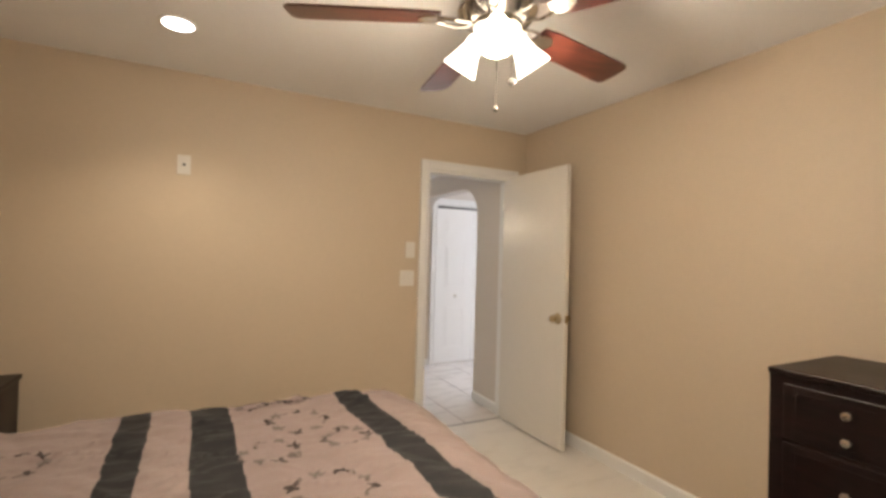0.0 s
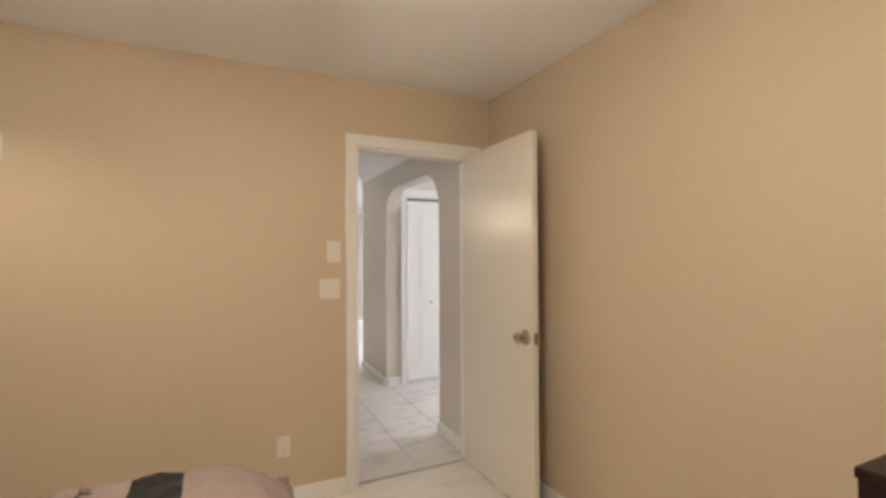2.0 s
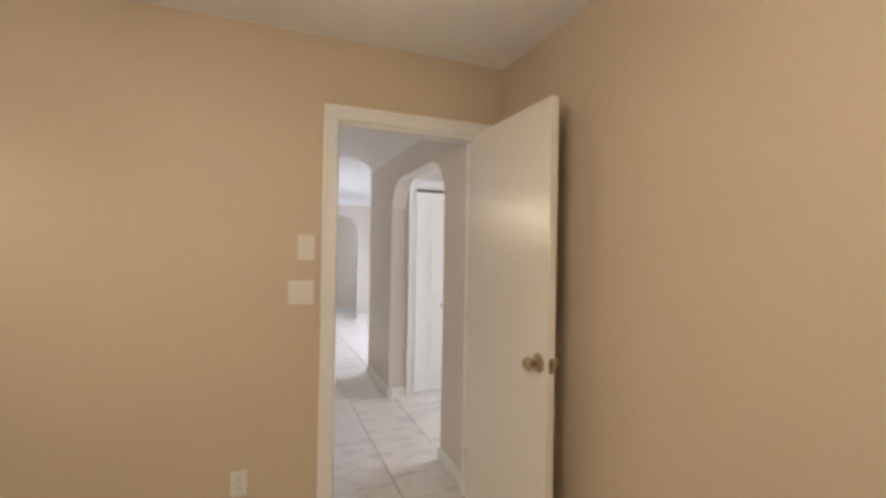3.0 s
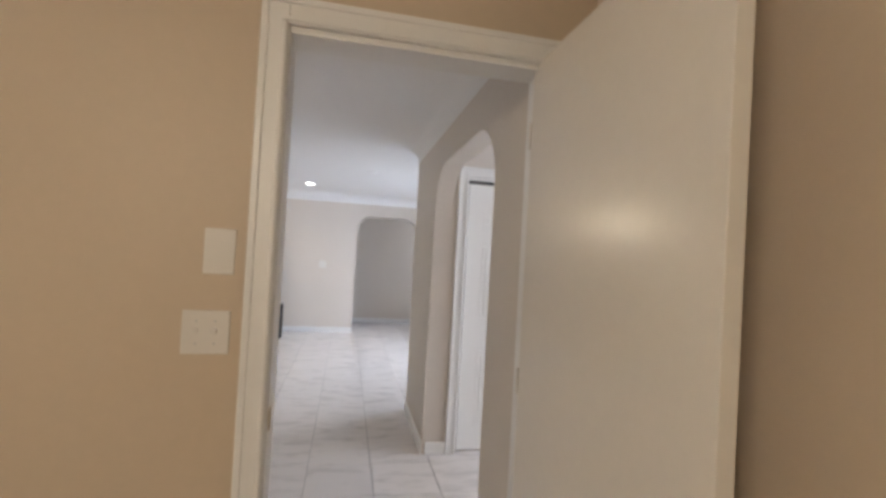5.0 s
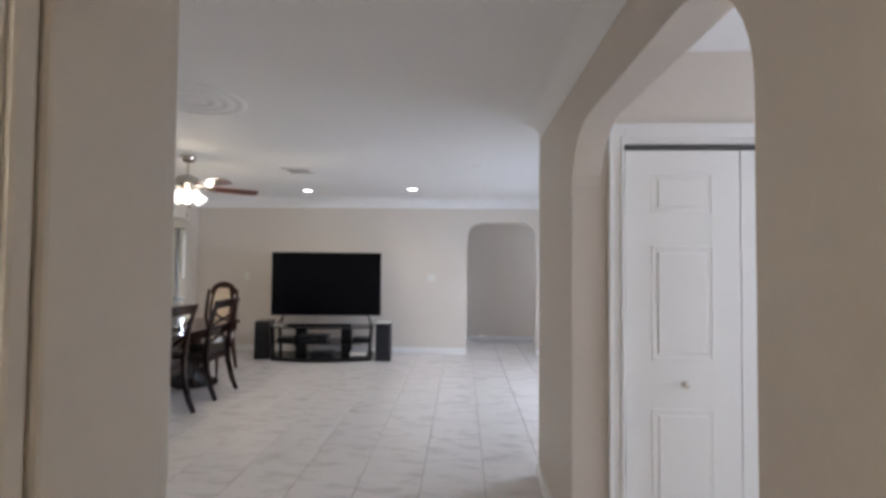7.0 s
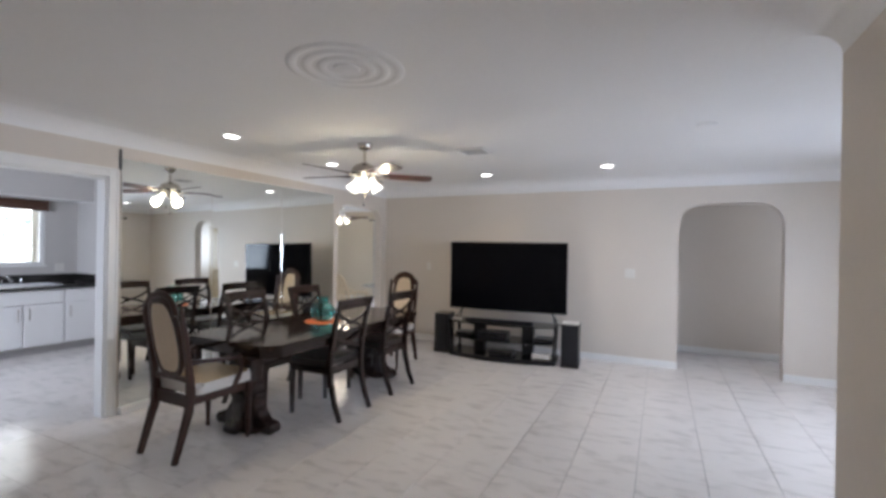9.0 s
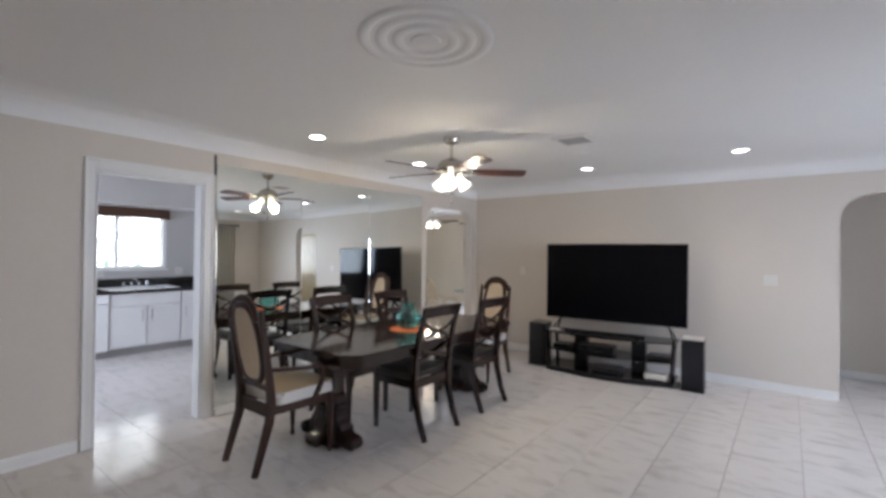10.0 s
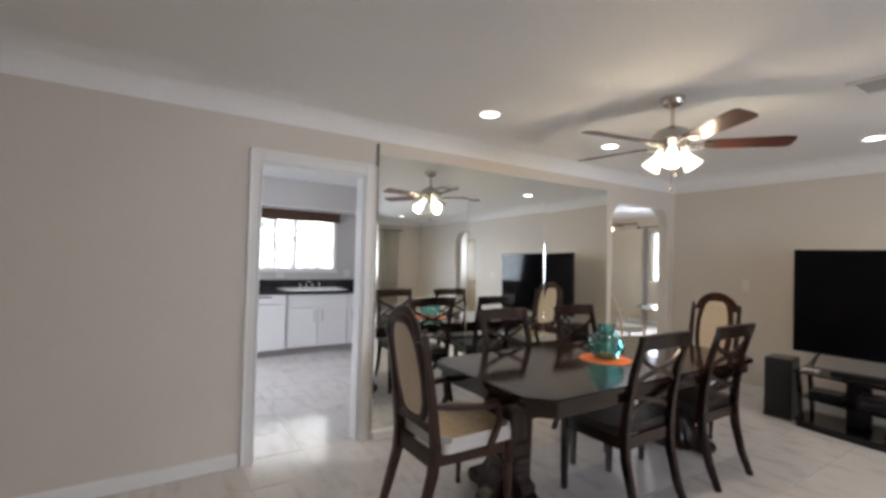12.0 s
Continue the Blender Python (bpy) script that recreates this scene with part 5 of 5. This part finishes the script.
def rod(axis, a, u0, u1, z, wall_at):
    o = thing("curtain_rod", "dark metal curtain rod with round finials", "curtain rod")
    bm = bmesh.new()
    p, q = ((a, u0, z), (a, u1, z)) if axis == "x" else ((u0, a, z), (u1, a, z))
    sweep(bm, [p, q], (0.022, 0.022), (0, 0, 1), 10)
    part("pole", bm, M_BLACK, o, smooth=True)
    for e in (p, q):
        bm = bmesh.new()
        lathe(bm, [(0.006, -0.028), (0.024, -0.012), (0.024, 0.012), (0.006, 0.028)], 12, e)
        part("finial", bm, M_BLACK, o, smooth=True)
    for u in (u0 + 0.06, u1 - 0.06):
        bm = bmesh.new()
        p2 = ((a, u, z), (wall_at, u, z)) if axis == "x" else ((u, a, z), (u, wall_at, z))
        sweep(bm, list(p2), (0.014, 0.014), (0, 0, 1), 8)
        part("bracket", bm, M_BLACK, o)


rod("x", XE - 0.09, 6.27, 9.56, 2.13, XE)
curtain("curtain", "x", XE - 0.09, 9.06, 9.50, 0.04, 2.115, 6, M_CURTAIN, "cream curtain gathered beside the living room window")
curtain("curtain", "x", XE - 0.09, 6.32, 6.64, 0.04, 2.115, 6, M_CURTAIN, "cream curtain gathered beside the living room window")
rod("y", 14.06, -5.22, -3.2, 2.2, 14.15)
curtain("curtain", "y", 14.06, -5.09, -4.97, 0.04, 2.185, 2, M_SHEER, "grey curtain gathered beside the breakfast room window")

for nm, x0, x1, y0, y1 in (("backdrop_west", -12.0, -11.95, 2.0, 12.0), ("backdrop_east", 12.0, 12.05, 0.0, 14.0)):
    bm = bmesh.new()
    box(bm, x0, x1, y0, y1, -0.35, 7.0)
    whole(nm, bm, M_FOLIAGE, "self-lit garden foliage beyond the window", "backdrop", "structure")
bm = bmesh.new()
box(bm, -10, 2, 20.0, 20.05, -0.35, 7.0)
whole("backdrop_north", bm, M_FOLIAGE, "self-lit garden foliage beyond the window", "backdrop", "structure")


# ---- kitchen ----
def kitchen():
    xf, xb = -5.15, -5.95
    units = ((4.0, 5.54, 2), (5.54, 6.15, 0), (6.15, 7.02, 2), (7.02, 7.52, 1))
    for y0, y1, doors in units:
        if doors == 0:
            o = thing("dishwasher", "white built-in dishwasher under the counter", "dishwasher", (xf, y0, 0))
            w = y1 - y0
            bm = bmesh.new()
            box(bm, xb - xf + 0.01, -0.004, 0.004, w - 0.004, 0.09, 0.828)
            part("body", bm, M_CAB, o)
            bm = bmesh.new()
            box(bm, xb - xf + 0.01, -0.05, 0.004, w - 0.004, 0.0, 0.089)
            part("toe_kick", bm, M_GROUT, o, "grey toe kick")
            bm = bmesh.new()
            box(bm, -0.004, 0.022, 0.004, w - 0.004, 0.10, 0.70, 0.005)
            part("door", bm, M_CAB, o)
            bm = bmesh.new()
            box(bm, -0.004, 0.026, 0.004, w - 0.004, 0.71, 0.826, 0.006)
            pn = part("control_panel", bm, M_CAB, o)
            bm = bmesh.new()
            box(bm, 0.024, 0.030, w * 0.3, w * 0.7, 0.79, 0.808, 0.002)
            part("latch", bm, M_GREY, pn)
            continue
        o = thing("base_cabinet", "white painted base cabinet with flat doors", "cabinet", (xf, y0, 0), group="kitchen base cabinets")
        w = y1 - y0
        bm = bmesh.new()
        box(bm, xb - xf + 0.01, -0.02, 0.002, w - 0.002, 0.1, 0.828)
        part("body", bm, M_CAB, o)
        bm = bmesh.new()
        box(bm, xb - xf + 0.01, -0.06, 0.002, w - 0.002, 0.0, 0.1)
        part("toe_kick", bm, M_GROUT, o, "grey toe kick")
        for k in range(doors):
            d0, d1 = 0.008 + k * w / doors, (k + 1) * w / doors - 0.008
            bm = bmesh.new()
            box(bm, -0.02, 0.0, d0, d1, 0.115, 0.64, 0.004)
            dd = part("door", bm, M_CAB, o)
            bm = bmesh.new()
            hy = d1 - 0.05 if k == 0 and doors == 2 else d0 + 0.05
            sweep(bm, [(0.0, hy, 0.45), (0.025, hy, 0.455), (0.028, hy, 0.525), (0.025, hy, 0.595), (0.0, hy, 0.60)], (0.012, 0.01), (0, 1, 0), 6)
            part("handle", bm, M_NICKEL, dd, "nickel bar handle", True)
        bm = bmesh.new()
        box(bm, -0.02, 0.0, 0.008, w - 0.008, 0.655, 0.822, 0.004)
        part("drawer_front", bm, M_CAB, o)
    ct = thing("countertop", "black speckled granite kitchen countertop", "countertop", (0, 0, 0))
    bm = bmesh.new()
    x0, x1, s0, s1 = xb + 0.002, xf + 0.03, 6.16, 7.04
    for a, b, c, d in ((x0, x1, 4.0, s0), (x0, x1, s1, 7.518), (x0, x0 + 0.25, s0, s1), (x1 - 0.09, x1, s0, s1)):
        box(bm, a, b, c, d, 0.83, 0.87, 0.003)
    part("slab", bm, M_GRANITE, ct)
    bm = bmesh.new()
    box(bm, x0, x0 + 0.02, 4.0, 7.518, 0.871, 0.985, 0.003)
    box(bm, x0 + 0.021, x1, 7.498, 7.518, 0.871, 0.985, 0.003)
    part("backsplash", bm, M_GRANITE, ct)
    sk = thing("sink", "white enamel double sink with a raised rim", "sink", (0, 0, 0))
    bm = bmesh.new()
    outer, inner = rounded(x0 + 0.21, x1 - 0.07, s0 - 0.02, s1 + 0.02, 0.05), rounded(x0 + 0.29, x1 - 0.11, s0 + 0.03, s1 - 0.03, 0.05)
    vo, vi, vb = [bm.verts.new((*p, 0.872)) for p in outer], [bm.verts.new((*p, 0.882)) for p in inner], [bm.verts.new((*p, 0.72)) for p in inner]
    for k in range(len(outer)):
        j = (k + 1) % len(outer)
        bm.faces.new((vo[k], vo[j], vi[j], vi[k]))
        bm.faces.new((vi[k], vi[j], vb[j], vb[k]))
    bm.faces.new(vb)
    part("basin", bm, M_ENAMEL, sk, smooth=True)
    fc = thing("faucet", "chrome two-handle kitchen faucet", "faucet", (x0 + 0.16, 6.60, 0.871))
    bm = bmesh.new()
    box(bm, -0.025, 0.025, -0.13, 0.13, 0.0, 0.015, 0.004)
    part("base_plate", bm, M_CHROME, fc)
    bm = bmesh.new()
    sweep(bm, [(0, 0, 0.01), (0, 0, 0.08), (0.03, 0, 0.10), (0.12, 0, 0.11), (0.19, 0, 0.10), (0.2, 0, 0.08)], (0.02, 0.02), (0, 1, 0), 10)
    part("spout", bm, M_CHROME, fc, smooth=True)
    for y in (-0.1, 0.1):
        bm = bmesh.new()
        lathe(bm, [(0.014, 0.012), (0.015, 0.03), (0.022, 0.04), (0.022, 0.056), (0.01, 0.064)], 14, (0, y, 0))
        part("handle", bm, M_CHROME, fc, smooth=True)
    bm = bmesh.new()
    lathe(bm, [(0.014, 0.0), (0.016, 0.05), (0.012, 0.075)], 12, (0, 0.2, 0))
    part("sprayer", bm, M_CHROME, fc, smooth=True)
    bm = bmesh.new()
    box(bm, xb, -5.52, 3.4, 7.52, 2.05, H, 0.003)
    whole("soffit", bm, M_KWALL, "painted soffit over the kitchen window", "soffit", "structure")
    bm = bmesh.new()
    box(bm, xb + 0.03, -5.50, 3.4, 7.515, 2.036, 2.049)
    whole("trim_soffit", bm, M_WHITE, "white trim board under the soffit", "trim", "structure")
    sh = thing("window_shade", "brown woven bamboo shade, rolled up", "window shade", (xb + 0.03, 5.58, 0))
    for k in range(9):
        bm = bmesh.new()
        z = 1.885 + 0.0165 * k
        box(bm, -0.01 + 0.008 * math.sin(k * 1.3), 0.03 + 0.006 * math.sin(k * 1.7), 0, 1.56, z, z + 0.0145, 0.003)
        part("slat", bm, M_BAMBOO, sh)
    plate("kitchen_outlet", (xb, 6.25, 1.05), "+x", 0.115, 0.075, 0, "white outlet above the kitchen counter", 1)
    plate("kitchen_outlet", (xb, 7.3, 1.08), "+x", 0.115, 0.115, 0, "white outlet above the kitchen counter", 1)


kitchen()


# ---- breakfast room ----
def breakfast_set():
    t = thing("glass_table", "round glass breakfast table on a pale rattan base", "table", (-2.70, 11.15, 0))
    bm = bmesh.new()
    lathe(bm, [(0.001, 0.72), (0.5, 0.72), (0.505, 0.726), (0.5, 0.732), (0.001, 0.732)], 40)
    part("tabletop", bm, glass("green_glass", (0.72, 0.84, 0.84), 0.1), t, "clear glass top")
    for k in range(4):
        a = radians(45 + 90 * k)
        bm = bmesh.new()
        sweep(bm, [(0.30 * math.cos(a), 0.30 * math.sin(a), 0), (0.15 * math.cos(a), 0.15 * math.sin(a), 0.35), (0.28 * math.cos(a), 0.28 * math.sin(a), 0.72)], (0.04, 0.04), (0, 0, 1), 8)
        part("leg", bm, M_RATTAN, t, smooth=True)
    c = thing("rattan_chair", "pale rattan armchair with a hooped back", "chair", (-3.03, 10.50, 0), -25)
    bm = bmesh.new()
    lathe(bm, [(0.22, 0.40), (0.235, 0.43), (0.22, 0.47), (0.01, 0.475)], 24)
    part("cushion", bm, M_CURTAIN, c, "cream seat cushion", True)
    for x, y in ((-0.19, -0.17), (0.19, -0.17), (-0.19, 0.17), (0.19, 0.17)):
        bm = bmesh.new()
        sweep(bm, [(x * 1.15, y * 1.15, 0), (x, y, 0.42)], (0.036, 0.036), (0, 1, 0.1), 8)
        part("leg", bm, M_RATTAN, c, smooth=True)
    bm = bmesh.new()
    sweep(bm, [(0.23 * math.cos(radians(a)), -0.2 - 0.1 * math.sin(radians(a)), 0.45 + 0.5 * max(0, math.sin(radians(a))) ** 0.8) for a in range(0, 181, 15)], (0.042, 0.042), (0, 1, 0), 8)
    part("back_hoop", bm, M_RATTAN, c, smooth=True)
    for u in (-0.12, -0.06, 0, 0.06, 0.12):
        bm = bmesh.new()
        sweep(bm, [(u * 0.8, -0.2, 0.44), (u * 1.2, -0.29, 0.45 + 0.48 * (1 - (u / 0.2) ** 2) ** 0.5)], (0.018, 0.018), (1, 0, 0), 6)
        part("spindle", bm, M_RATTAN, c, smooth=True)
    for sx in (-1, 1):
        bm = bmesh.new()
        sweep(bm, [(sx * 0.22, -0.23, 0.62), (sx * 0.27, -0.05, 0.66), (sx * 0.26, 0.12, 0.64), (sx * 0.21, 0.17, 0.44)], (0.036, 0.036), (0, 0, 1), 8)
        part("arm", bm, M_RATTAN, c, smooth=True)


breakfast_set()

# ---- passage door, seen only in the mirror ----
pd = thing("door_passage", "honey oak door in the passage", "door", (3.75, 11.339, 0), kind="structure")
bm = bmesh.new()
box(bm, 0, 0.76, -0.03, -0.002, 0.01, 2.03, 0.003)
part("leaf", bm, M_OAK, pd)
bm = bmesh.new()
lathe(bm, [(0.02, 0), (0.01, 0.01), (0.01, 0.03), (0.026, 0.04), (0.02, 0.06)], 14, (0.07, -0.03, 0.95), Euler((radians(90), 0, 0)).to_matrix())
part("knob", bm, M_BRASS, pd, smooth=True)


# ---- floor tiles ----
TS, TX0, TY0 = 0.406, 1.885, 5.555       # pitch, and one joint of each direction


def tile_mesh():
    hx, hy, g = TS / 2 - 0.0022, TS / 2 - 0.0006, 0.0007
    bm = bmesh.new()
    rings = [[bm.verts.new((sx * (hx - r), sy * (hy - r), z)) for sx, sy in ((-1, -1), (1, -1), (1, 1), (-1, 1))] for r, z in ((0, -0.008), (0, -g * 0.8), (g, 0.0))]
    for a, b in zip(rings, rings[1:]):
        for k in range(4):
            bm.faces.new((a[k], a[(k + 1) % 4], b[(k + 1) % 4], b[k]))
    bm.faces.new(rings[-1])
    return mesh_of("tile", bm, M_TILE)


def lay_tiles():
    me = tile_mesh()
    near, rest = [], []
    for i in range(-26, 12):
        for j in range(-7, 24):
            x, y = TX0 + (i + 0.5) * TS, TY0 + (j + 0.5) * TS
            h = TS / 2
            if not (-7.55 < x < 6.1 and 3.43 < y + h and y < 14.2):
                continue
            if XP + 0.1 < x - h and 5.36 < y - h and y + h < YP - 0.1:
                continue
            if x < -3.6 and 7.7 < y < 8.2 or x > -1.9 and y > 11.4:
                continue
            if y - h < 3.426:
                rest.append((x, y))
                continue
            (near if -3.2 < x < 3.0 and y < 9.2 else rest).append((x, y))
    rng = random.Random(9)
    near.sort(key=lambda p: (p[0] - 0.5) ** 2 + (p[1] - 6.0) ** 2)
    rest += near[300:]
    for x, y in near[:300]:
        ob = new("tile", me)
        ob.parent = floor
        ob.matrix_world = pose(x, y, rng.uniform(-0.0004, 0.0004), 0, 0, 0)
    verts, faces = [], []
    h, hy, g = TS / 2 - 0.0022, TS / 2 - 0.0006, 0.0007
    for x, y in rest:
        y0, y1 = max(y - hy, 3.4265), y + hy
        n = len(verts)
        for r, z in ((0, -0.008), (0, -g * 0.8), (g, 0.0)):
            verts += [(x - h + r, y0 + r, z), (x + h - r, y0 + r, z), (x + h - r, y1 - r, z), (x - h + r, y1 - r, z)]
        for a in (0, 4):
            faces += [(n + a + k, n + a + (k + 1) % 4, n + a + 4 + (k + 1) % 4, n + a + 4 + k) for k in range(4)]
        faces.append((n + 8, n + 9, n + 10, n + 11))
    m2 = bpy.data.meshes.new("far_tiles")
    m2.from_pydata(verts, [], faces)
    m2.materials.append(M_TILE)
    ob = tagged(new("far_tiles", m2), "white marbled floor tiles", "", "", "stuff")
    ob.parent = floor


lay_tiles()
